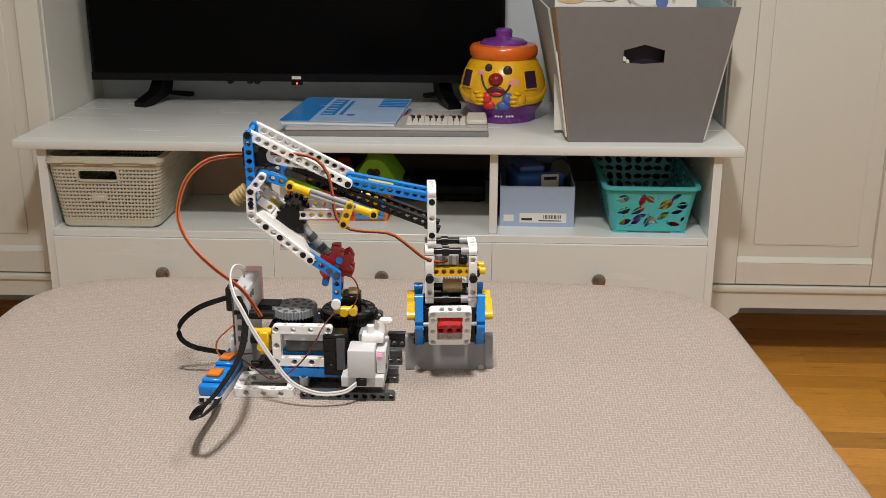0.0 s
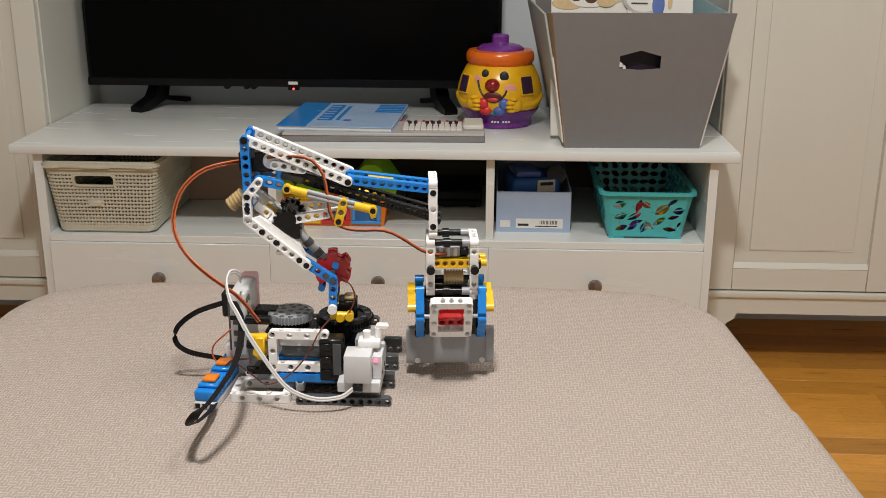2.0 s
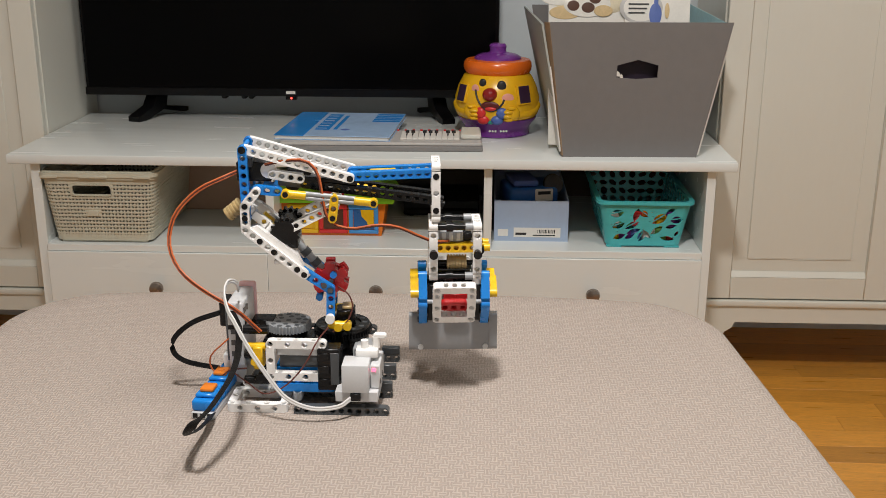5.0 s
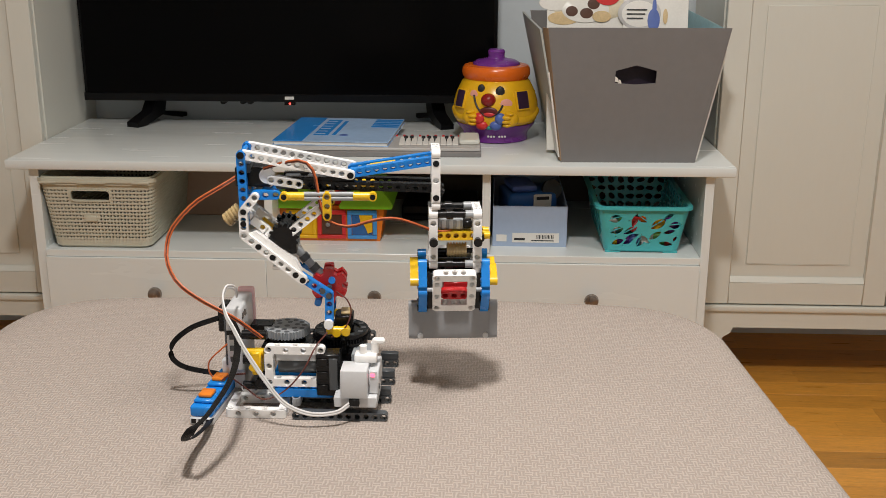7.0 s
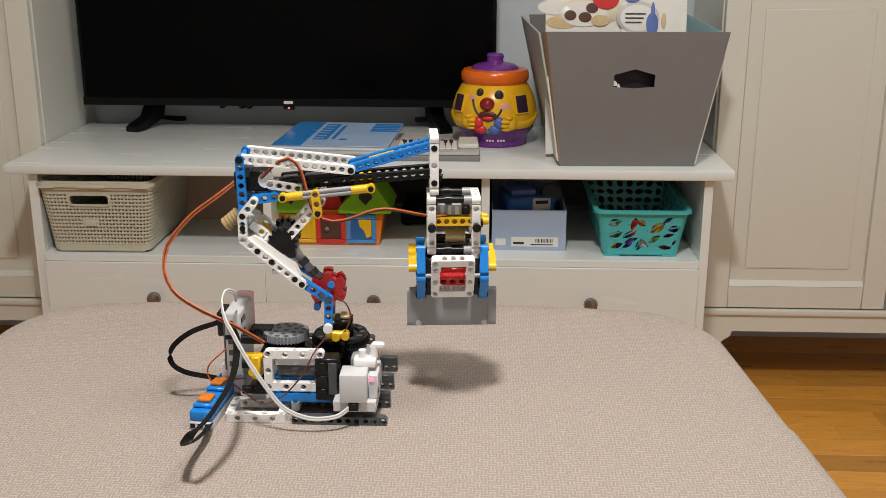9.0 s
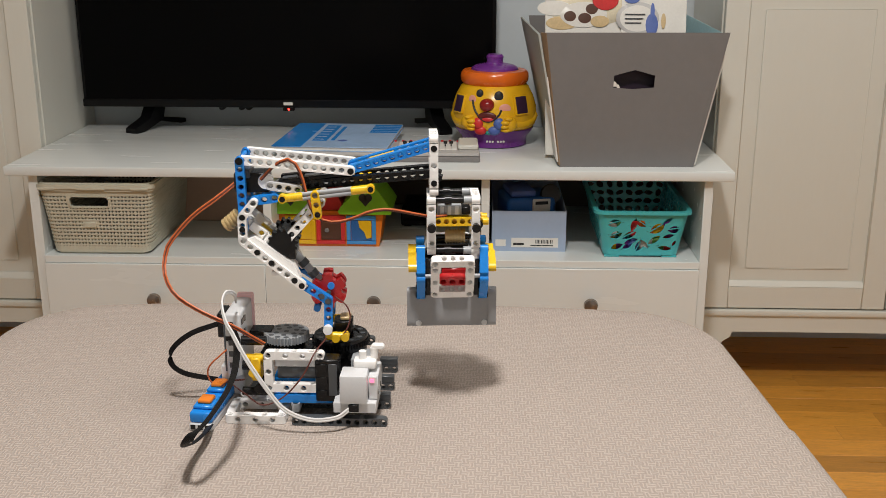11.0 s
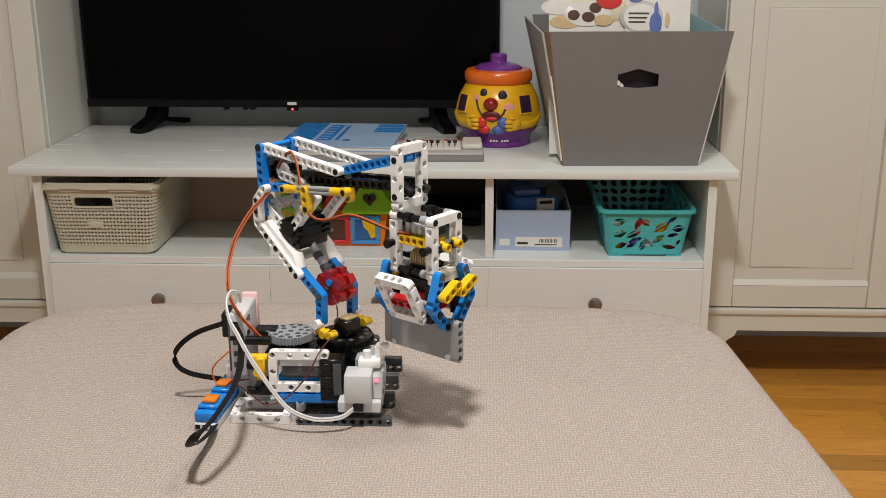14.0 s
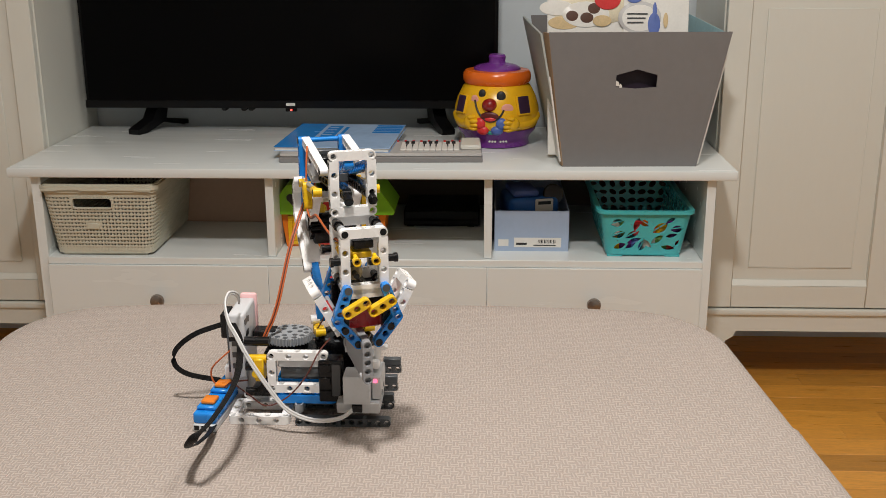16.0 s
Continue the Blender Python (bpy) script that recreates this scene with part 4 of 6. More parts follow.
# ---- toy house ----
def toy_house():
    h = thing("toy_house", pose(-0.09, 0.10, 0.376), "orange plastic toy house with green roofs and coloured doors", "toy house")
    green = mat("house_green", (0.20, 0.48, 0.02), 0.32, vary=0.06, scale=20)
    orange = mat("house_orange", (0.78, 0.19, 0.012), 0.32, vary=0.05, scale=20)
    w = 0.104
    part("body", prism(B(), [(-w, 0), (w, 0), (w + 0.011, 0.078), (-w - 0.011, 0.078)], 0.11, Matrix.Translation((0, 0.11, 0)) @ Matrix.Rotation(radians(90), 4, "X")), orange, h)
    for cx, hw, mt, name in ((-0.066, 0.033, J_YELLOW, "door"), (0.0, 0.031, PRINTRED, "door"), (0.066, 0.032, mat("house_blue", (0.06, 0.27, 0.62), 0.32, vary=0.05, scale=20), "door")):
        d = B()
        box(d, cx - hw, cx + hw, -0.006, -0.0005, 0.006, 0.014, 0.001)
        box(d, cx - hw, cx + hw, -0.006, -0.0005, 0.060, 0.070, 0.001)
        box(d, cx - hw, cx - hw + 0.009, -0.006, -0.0005, 0.0145, 0.0595, 0.001)
        box(d, cx + hw - 0.009, cx + hw, -0.006, -0.0005, 0.0145, 0.0595, 0.001)
        door = part(name, d, mt, h)
        if cx > 0.01:
            part("wave_panel", box(B(), cx - 0.022, cx + 0.022, -0.0028, -0.0005, 0.015, 0.059), mat("wave_blue", (0.03, 0.12, 0.33), 0.3, vary=0.1, scale=30), door)
            part("yellow_wave", prism(B(), [(cx - 0.006, 0.059), (cx + 0.022, 0.059), (cx + 0.022, 0.022), (cx + 0.012, 0.018), (cx + 0.006, 0.034), (cx - 0.004, 0.044)], 0.002, Matrix.Translation((0, -0.003, 0)) @ Matrix.Rotation(radians(90), 4, "X")), J_YELLOW, door)
        else:
            part("inner_panel", box(B(), cx - hw + 0.0095, cx + hw - 0.0095, -0.002, -0.0005, 0.015, 0.059), mt if cx < -0.01 else PRINTBROWN, door)
            part("handle", lathe(B(), [(0.004, 0), (0.005, 0.004), (0.002, 0.007)], 16, Matrix.Translation((cx - 0.008, -0.0045, 0.038)) @ Matrix.Rotation(radians(90), 4, "X")), K_SIDE, door)
    for cx in (-0.083, 0.078):
        out = [(-0.066, 0.076), (-0.070, 0.082), (-0.062, 0.093), (-0.040, 0.112), (-0.022, 0.135), (-0.012, 0.141), (0.012, 0.141), (0.026, 0.134), (0.044, 0.112), (0.058, 0.095), (0.066, 0.084), (0.062, 0.076)]
        roof = part("roof", prism(B(), [(cx + a * 0.86, b) for a, b in out], 0.135, Matrix.Translation((0, 0.118, 0)) @ Matrix.Rotation(radians(90), 4, "X")), green, h)
        for dx in (-0.006, 0.006):
            part("heart_hole", rod(B(), (cx + dx, -0.0188, 0.113), (cx + dx, -0.0172, 0.113), 0.0085, 16), INK, roof)
        part("heart_hole", prism(B(), [(cx - 0.0135, 0.110), (cx, 0.094), (cx + 0.0135, 0.110)], 0.0014, Matrix.Translation((0, -0.0174, 0)) @ Matrix.Rotation(radians(90), 4, "X")), INK, roof)
    part("gable", prism(B(), [(-0.030, 0.079), (0.028, 0.079), (0.012, 0.118), (-0.012, 0.118)], 0.09, Matrix.Translation((0, 0.10, 0)) @ Matrix.Rotation(radians(90), 4, "X")), PRINTRED, h)
    return h


toy_house()


def set_top_box():
    s = thing("set_top_box", pose(0.135, 0.26, 0.376), "black set-top box lying in the dark middle compartment", "set-top box")
    part("case", box(B(), -0.085, 0.090, 0, 0.16, 0.004, 0.040, 0.003), TVBEZ, s)
    part("front_strip", box(B(), -0.080, 0.085, -0.002, -0.0004, 0.016, 0.022), SCREEN, s)
    for x in (-0.07, 0.07):
        part("foot", box(B(), x - 0.008, x + 0.008, 0.01, 0.15, 0.0, 0.0038), INK, s)
    return s


set_top_box()
pk = thing("card_carton", pose(-0.365, 0.30, 0.376), "plain pinkish brown cardboard carton at the back of the compartment", "carton")
part("carton_body", box(B(), -0.105, 0.115, 0, 0.15, 0, 0.135, 0.002), mat("pink_card", (0.46, 0.31, 0.23), 0.75, vary=0.05, scale=12), pk)
part("carton_flap", box(B(), -0.105, 0.115, -0.001, 0.152, 0.1353, 0.138), CARDEDGE, pk)
still = thing("wall_sockets", pose(-0.42, 0.548, 0.615), "two dark cable entries on the wall below the television", "socket")
for x in (0.0, 0.05, 0.068):
    part("plug", box(B(), x - 0.007, x + 0.007, -0.02, 0.010, -0.012, 0.012, 0.003), INK, still)


# ---- the toy robot arm, in modules of 8 mm ----
M = 0.008
HUB = Vector((0.1015, -1.163, 0.602))      # where the turntable's axis meets the ottoman
LIFT = 0.007                                # zero of the arm's heights over the ottoman
P_WHITE = mat("white_abs", (0.88, 0.87, 0.85), 0.28, vary=0.03, scale=60)
P_BLUE = mat("blue_abs", (0.010, 0.215, 0.66), 0.26, vary=0.05, scale=60)
P_BLACK = mat("black_abs", (0.005, 0.005, 0.0055), 0.26, vary=0.15, scale=60, spec=0.32)
P_DARK = mat("dark_grey_abs", (0.066, 0.072, 0.078), 0.3, vary=0.06, scale=60)
P_GREY = mat("light_grey_abs", (0.33, 0.345, 0.36), 0.3, vary=0.05, scale=60)
P_PLATE = mat("panel_grey_abs", (0.285, 0.29, 0.30), 0.50, vary=0.04, scale=40)
P_YELLOW = mat("yellow_abs", (0.78, 0.48, 0.012), 0.27, vary=0.05, scale=60)
P_RED = mat("red_abs", (0.42, 0.012, 0.014), 0.27, vary=0.06, scale=60)
P_TAN = mat("tan_abs", (0.50, 0.37, 0.18), 0.32, vary=0.06, scale=60)
P_ORANGE = mat("orange_abs", (0.70, 0.20, 0.02), 0.3, vary=0.05, scale=60)
P_CLEAR = mat("pale_grey_abs", (0.60, 0.61, 0.62), 0.3, vary=0.04, scale=60)
W_BLACK = mat("black_rubber", (0.007, 0.0065, 0.0065), 0.55, vary=0.1, scale=80, spec=0.18)
W_WHITE = mat("white_rubber", (0.68, 0.68, 0.67), 0.45, vary=0.04, scale=80)
W_ORANGE = mat("orange_rubber", (0.52, 0.12, 0.03), 0.45, vary=0.22, scale=160)
W_BROWN = mat("brown_rubber", (0.10, 0.022, 0.014), 0.45, vary=0.2, scale=160)
RED_LED = glow("status_led", (1.0, 0.12, 0.22), 2.2)


def cell(bm, m, lo=False, hi=False, hole=True, seg=12, cross=False):
    """One module: a cube with a bore along its own y, rounded towards -x (lo) or +x (hi)."""
    ring = []
    per = seg // 4
    for q in range(4):
        for k in range(per):
            t = -0.5 + k / per
            x, z = [(0.5, t), (-t, 0.5), (-0.5, -t), (t, -0.5)][q]
            if (hi and x > 1e-6) or (lo and x < -1e-6):
                g = 0.5 / math.hypot(x, z)
                x, z = x * g, z * g
            ring.append((x, z))
    start = seg // 8
    ring = ring[start:] + ring[:start]
    r1, r2, d = 0.375, 0.30, 0.10

    def vs(pts, y):
        return [bm.verts.new(m @ Vector((x, y, z))) for x, z in pts]

    def circle(r):
        return [(r * math.cos(2 * math.pi * k / seg), r * math.sin(2 * math.pi * k / seg)) for k in range(seg)]

    def bridge(A, B):
        n = len(A)
        for k in range(n):
            bm.faces.new((A[k], A[(k + 1) % n], B[(k + 1) % n], B[k]))
    h = 0.488
    of, ob = vs(ring, -h), vs(ring, h)
    bridge(ob, of)
    if not hole:
        bm.faces.new(of)
        bm.faces.new(ob[::-1])
        return
    prev = None
    chain = [of, vs(circle(r1), -h), vs(circle(r1), -h + d), vs(circle(r2), -h + d), vs(circle(r2), h - d), vs(circle(r1), h - d), vs(circle(r1), h), ob]
    for ringv in chain:
        if prev:
            bridge(prev, ringv)
        prev = ringv


def cells_along(bm, a, b, side, n=None, alternate=False, solid=()):
    """A row of modules from centre a to centre b (in modules); the bores run along side."""
    a, b = Vector(a), Vector(b)
    d = b - a
    n = n or int(round(d.length)) + 1
    x = d.normalized()
    y = Vector(side).normalized()
    y = (y - y.dot(x) * x).normalized()
    z = x.cross(y)
    for i in range(n):
        p = a + d * (i / max(n - 1, 1))
        yy, zz = (y, z) if not (alternate and i % 2) else (z, -y)
        stretch = d.length / max(n - 1, 1)
        m = Matrix(((x.x * stretch, yy.x, zz.x, p.x), (x.y * stretch, yy.y, zz.y, p.y), (x.z * stretch, yy.z, zz.z, p.z), (0, 0, 0, 1)))
        cell(bm, m, lo=(i == 0), hi=(i == n - 1), hole=i not in solid)
    return bm


def weld(bm):
    """Join the modules into one body and drop the walls between them."""
    bmesh.ops.remove_doubles(bm, verts=bm.verts, dist=0.004)
    bm.verts.index_update()
    seen, twice = {}, []
    for f in bm.faces:
        key = frozenset(v.index for v in f.verts)
        if key in seen:
            twice += [f, seen[key]]
        seen[key] = f
    bmesh.ops.delete(bm, geom=list(set(twice)), context="FACES_ONLY")
    return bm


def liftarm(points, side=(0, 1, 0), bm=None):
    """A beam, straight or bent, through points (in modules)."""
    bm = bm or B()
    for a, b in zip(points, points[1:]):
        cells_along(bm, a, b, side)
    return weld(bm)


def frame_part(bm, cu, cv, cz, wide=5, tall=7, normal=(1, 0, 0), across=(0, 1, 0), up=(0, 0, 1)):
    """An open rectangular frame of modules with bores in two directions."""
    n, a, u = Vector(normal), Vector(across), Vector(up)
    c = Vector((cu, cv, cz))
    for i in range(wide):
        for k in range(tall):
            if 0 < i < wide - 1 and 0 < k < tall - 1:
                continue
            p = c + (i - (wide - 1) / 2) * a + (k - (tall - 1) / 2) * u
            corner = (i in (0, wide - 1)) and (k in (0, tall - 1))
            upright = i in (0, wide - 1)
            if upright and (k % 2 == 0 or corner):
                y, x, z = n, a * (1 if i else -1), u
            elif upright:
                y, x, z = a, u, n
            else:
                y, x, z = (n, a, u) if wide > 5 and i % 2 == 0 else (u, a, n)
            m = Matrix(((x.x, y.x, z.x, p.x), (x.y, y.y, z.y, p.y), (x.z, y.z, z.z, p.z), (0, 0, 0, 1)))
            cell(bm, m, hi=corner)
    return weld(bm)


def scaled(bm, dz=0.0):
    """Modules to metres."""
    for v in bm.verts:
        v.co = Vector((v.co.x * M, v.co.y * M, v.co.z * M + dz))
    return bm


def mod(name, bm, material, parent, pivot=None, label=""):
    """A part given in modules, with its origin at pivot (in modules)."""
    piv = Vector(pivot or (0, 0, 0))
    for v in bm.verts:
        v.co = (v.co - piv) * M
    ob = part(name, bm, material, parent, label)
    ob.matrix_basis = Matrix.Translation(piv * M)
    return ob


def pegs(bm, *spots, r=0.4, seg=14):
    for a, b in spots:
        rod(bm, a, b, r, seg)
    return bm


robot = thing("toy_robot_arm", Matrix.Translation(HUB), "toy robot arm of white, blue and yellow plastic beams", "toy robot")

# the base, in modules from the foot of the turntable's axis, x along the bench
FY = [-(1.241 - 1.163) / M, -(1.2025 - 1.163) / M, -(1.1605 - 1.163) / M, (1.163 - 1.116) / M]
for i, y in enumerate(FY):
    x1 = (0.1525 - 0.1015) / M - 0.5
    mod("foot_beam", liftarm([(x1 - 10, y + 0.5, 0.5), (x1, y + 0.5, 0.5)], (0, 1, 0)), P_DARK, robot)
    if i:
        mod("foot_block", box(B(), x1 - 1.8, x1 + 0.45, y + 0.03, y + 0.97, 1.0, 1.9, 0.08), P_DARK, robot)
for x in (-4.4, 1.6):
    mod("cross_beam", liftarm([(x, FY[0] + 1.9, 1.5), (x, FY[0] + 14.9, 1.5)], (0, 0, 1)), P_GREY if x < 0 else P_DARK, robot)
mod("base_plate", box(B(), -4.8, 4.6, -6.2, 4.8, 1.02, 1.5, 0.05), P_DARK, robot)

# white frame lying flat, and the white frame that stands before the motor
fl = frame_part(B(), -8.85, -7.0, 0.52, wide=7, tall=5, normal=(0, 0, 1), across=(1, 0, 0), up=(0, 1, 0))
mod("flat_frame", fl, P_WHITE, robot)
mod("frame_bar", liftarm([(-11.0, -4.0, 1.5), (-6.5, -4.0, 1.5)], (0, 1, 0)), P_WHITE, robot)
fr = frame_part(B(), -4.45, -7.1, 5.65, wide=7, tall=5, normal=(0, 1, 0), across=(1, 0, 0), up=(0, 0, 1))
mod("upright_frame", fr, P_WHITE, robot)
mod("blue_beam", liftarm([(-6.5, -7.2, 2.4), (-0.6, -7.2, 2.4)], (0, 0, 1)), P_BLUE, robot)
mod("motor_can", rod(B(), (-6.6, -5.2, 5.2), (-1.0, -5.2, 5.2), 1.35, 24), P_DARK, robot)
mod("motor_panel", box(B(), -6.9, -1.6, -6.55, -4.6, 5.9, 7.1, 0.1), P_CLEAR, robot)
mod("motor_body", box(B(), -7.2, -1.4, -6.3, 0.8, 2.2, 4.4, 0.1), P_BLUE, robot)
mod("gearbox", box(B(), -2.0, 0.7, -7.9, -5.6, 2.2, 7.3, 0.14), P_BLACK, robot)
for z in (3.2, 4.8, 6.4):
    mod("gearbox_rib", box(B(), -1.9, -0.6, -8.08, -7.92, z - 0.45, z + 0.45, 0.05), P_BLACK, robot)
mod("gearbox_insert", box(B(), -0.45, 0.5, -8.05, -7.92, 3.0, 6.9, 0.05), P_DARK, robot)
mod("axle_block", box(B(), -2.4, 2.6, -4.8, 2.6, 1.5, 4.6, 0.12), P_BLACK, robot)
mod("axle_column", box(B(), -1.6, 1.6, -2.9, 1.6, 4.5, 6.1, 0.12), P_BLACK, robot)
mod("side_beam", liftarm([(-5.0, 2.2, 5.9), (3.4, 2.2, 5.9)], (0, 1, 0)), P_DARK, robot)
mod("side_post", box(B(), 1.7, 3.9, -4.6, -1.0, 1.5, 6.1, 0.1), P_GREY, robot)
mod("yellow_block", box(B(), -9.5, -8.4, -7.4, -5.6, 4.4, 7.2, 0.16), P_YELLOW, robot)
mod("yellow_peg", pegs(B(), ((-10.2, -6.4, 6.9), (-8.2, -6.4, 6.9)), ((-9.2, -8.0, 5.6), (-9.2, -6.0, 5.6)), r=0.48), P_YELLOW, robot)
mod("tail_beam", liftarm([(-9.6, -5.4, 2.4), (-9.6, -0.4, 2.4)], (1, 0, 0)), P_DARK, robot)
mod("tail_peg", pegs(B(), ((-10.8, -6.3, 2.7), (-7.7, -6.3, 2.7)), ((-8.8, -7.1, 3.3), (-8.8, -4.2, 3.3)), r=0.5), P_BLACK, robot)

# white sensor box on the near side
mod("sensor_box", box(B(), 1.1, 4.15, -10.4, -7.4, 3.05, 6.45, 0.16, 2), P_CLEAR, robot)
sb = mod("sensor_base", box(B(), 0.25, 5.15, -9.9, -4.6, 1.75, 3.04, 0.1), P_CLEAR, robot)
part("socket", scaled(box(B(), 2.05, 3.2, -10.5, -9.85, 2.15, 3.0, 0.04)), P_BLACK, sb)
mod("sensor_side", box(B(), 4.18, 5.3, -9.0, -4.4, 3.06, 5.9, 0.12), P_CLEAR, robot)
for y in (-8.4, -6.2):
    mod("side_hole", rod(B(), (5.2, y, 3.8), (5.34, y, 3.8), 0.32, 14), P_BLACK, robot)
mod("sensor_cap", box(B(), 2.4, 5.0, -7.9, -6.0, 6.3, 7.3, 0.25, 2), P_WHITE, robot)
mod("cap_stud", pegs(B(), ((3.4, -7.0, 7.2), (3.4, -7.0, 8.2)), ((4.7, -6.6, 7.2), (4.7, -6.6, 8.5)), r=0.45), P_WHITE, robot)
mod("cap_elbow", box(B(), 4.4, 5.9, -7.0, -6.2, 8.3, 9.0, 0.2), P_WHITE, robot)
mod("status_light", box(B(), 4.4, 4.85, -9.12, -9.01, 5.2, 5.6, 0.02), RED_LED, robot, label="small glowing pink-red light")

# upright hub with a blue and orange remote at its foot
hub = mod("control_hub", box(B(), -13.0, -11.0, -4.6, 1.6, 3.6, 11.6, 0.35, 3), P_CLEAR, robot, label="pale grey upright control box")
part("hub_panel", scaled(box(B(), -13.25, -13.02, -4.2, 1.4, 4.2, 11.0, 0.05)), P_DARK, hub)
part("hub_light", scaled(box(B(), -12.9, -10.85, 1.65, 2.5, 7.4, 12.0, 0.3, 2)), glow("hub_led", (0.80, 0.50, 0.50), 0.10), hub)
for z in (10.4, 8.6):
    part("printed_bars", scaled(box(B(), -12.9, -12.1, -4.66, -4.62, z - 0.35, z + 0.2)), P_BLACK, hub)
for y, z, w in ((-3.9, 10.6, 0.5), (-3.1, 10.7, 0.22), (-2.6, 10.5, 0.3), (-3.6, 9.0, 0.4), (-2.9, 9.0, 0.18)):
    part("printed_bars", scaled(box(B(), -11.02, -10.96, y - w, y + w, z - 0.45, z + 0.25)), P_BLACK, hub)
for z in (5.2, 6.6, 8.0):
    part("hub_groove", scaled(box(B(), -12.6, -11.5, -4.68, -4.58, z - 0.32, z + 0.32)), P_DARK, hub)
mod("hub_foot", box(B(), -14.0, -11.2, -3.4, 0.4, 0.9, 4.6, 0.15), P_CLEAR, robot)
mod("hub_bracket", box(B(), -10.9, -8.2, -1.2, 1.0, 6.6, 8.2, 0.12), P_BLACK, robot)
mod("hub_plug", box(B(), -14.1, -13.2, -3.6, -0.4, 8.2, 11.2, 0.15), P_BLACK, robot)
mod("hub_connector", pegs(B(), ((-10.9, -5.3, 5.5), (-9.0, -5.3, 5.5)), ((-10.9, -5.3, 8.6), (-8.0, -5.3, 8.6)), r=0.55), P_BLACK, robot)

rm = Matrix.Translation(Vector((-14.1, -5.7, 0)) * M) @ Matrix.Rotation(radians(-5), 4, "Z")
remote = part("remote", scaled(box(B(), -1.35, 1.35, -5.7, 5.6, 0.9, 2.2, 0.3, 3)), P_BLUE, robot, "blue remote with two orange buttons", rm)
part("remote_base", scaled(box(B(), -1.35, 1.35, -5.9, 5.5, 0.0, 0.89, 0.12)), P_CLEAR, remote)
for y in (-3.4, 1.2):
    part("button_mount", scaled(box(B(), -1.15, 1.15, y - 1.5, y + 1.5, 2.2, 2.65, 0.15)), P_BLUE, remote)
    part("button", scaled(box(B(), -0.8, 0.8, y - 0.95, y + 0.95, 2.65, 3.10, 0.2, 2)), P_ORANGE, remote)
for k in range(3):
    part("plug_slot", scaled(box(B(), -1.15 + 0.85 * k, -0.6 + 0.85 * k, -5.96, -5.88, 0.2, 0.75)), P_BLACK, remote)


def gear(r, h, teeth, spokes=True):
    bm = B()
    out = []
    for k in range(teeth * 4):
        a = 2 * math.pi * k / (teeth * 4)
        rr = r if k % 4 in (0, 1) else r - 0.32
        out.append((rr * math.cos(a), rr * math.sin(a)))
    prism(bm, out, h)
    return bm


# the large grey drive gear
drive = mod("drive_gear", gear(2.72, 0.9, 40), P_GREY, robot, label="light grey toothed wheel with round holes")
drive.matrix_basis = Matrix.Translation(Vector((-6.45, -0.85, 7.2)) * M)
for rr, n in ((2.05, 12), (1.25, 6), (0.0, 1)):
    for k in range(n):
        a = 2 * math.pi * (k + 0.5) / n
        part("gear_hole", scaled(rod(B(), (rr * math.cos(a), rr * math.sin(a), 0.88), (rr * math.cos(a), rr * math.sin(a), 0.915), 0.33, 12)), P_DARK, drive)
mod("drive_rim", rod(B(), (-6.45, -0.85, 5.9), (-6.45, -0.85, 7.18), 2.2, 30), P_BLACK, robot)
mod("drive_bracket", box(B(), -9.3, -3.2, -3.0, 1.4, 5.2, 6.2, 0.12), P_BLACK, robot)

# ---- what turns: the turntable and all that stands on it ----
zt = 0.875
table = mod("turntable", gear(3.5, 0.55, 56), P_BLACK, robot, label="black round turntable with toothed rim")
table.matrix_basis = Matrix.Translation((0, 0, LIFT))


def on_table(name, bm, material, pivot=None, label=""):
    return mod(name, bm, material, table, pivot, label)


bmesh_shift = Matrix.Translation((0, 0, 5.75 * M))
table.data.transform(bmesh_shift)
on_table("table_skirt", lathe(B(), [(3.1, 4.6), (3.15, 5.74)], 48), P_BLACK)
on_table("table_disc", lathe(B(), [(3.25, 6.31), (3.22, 6.75), (2.2, 6.78), (2.15, 6.6), (1.0, 6.6)], 48), P_BLACK)
for k in range(12):
    a = 2 * math.pi * k / 12
    on_table("disc_slot", box(B(), 2.65 * math.cos(a) - 0.28, 2.65 * math.cos(a) + 0.28, 2.65 * math.sin(a) - 0.28, 2.65 * math.sin(a) + 0.28, 6.765, 6.80, 0.01), P_DARK)
on_table("pedestal", box(B(), -0.7, 1.5, -1.3, 1.3, 6.8, 8.7, 0.2), P_BLACK)
on_table("pedestal_cap", box(B(), 0.0, 1.3, -0.9, 0.9, 8.7, 9.1, 0.12), P_TAN)
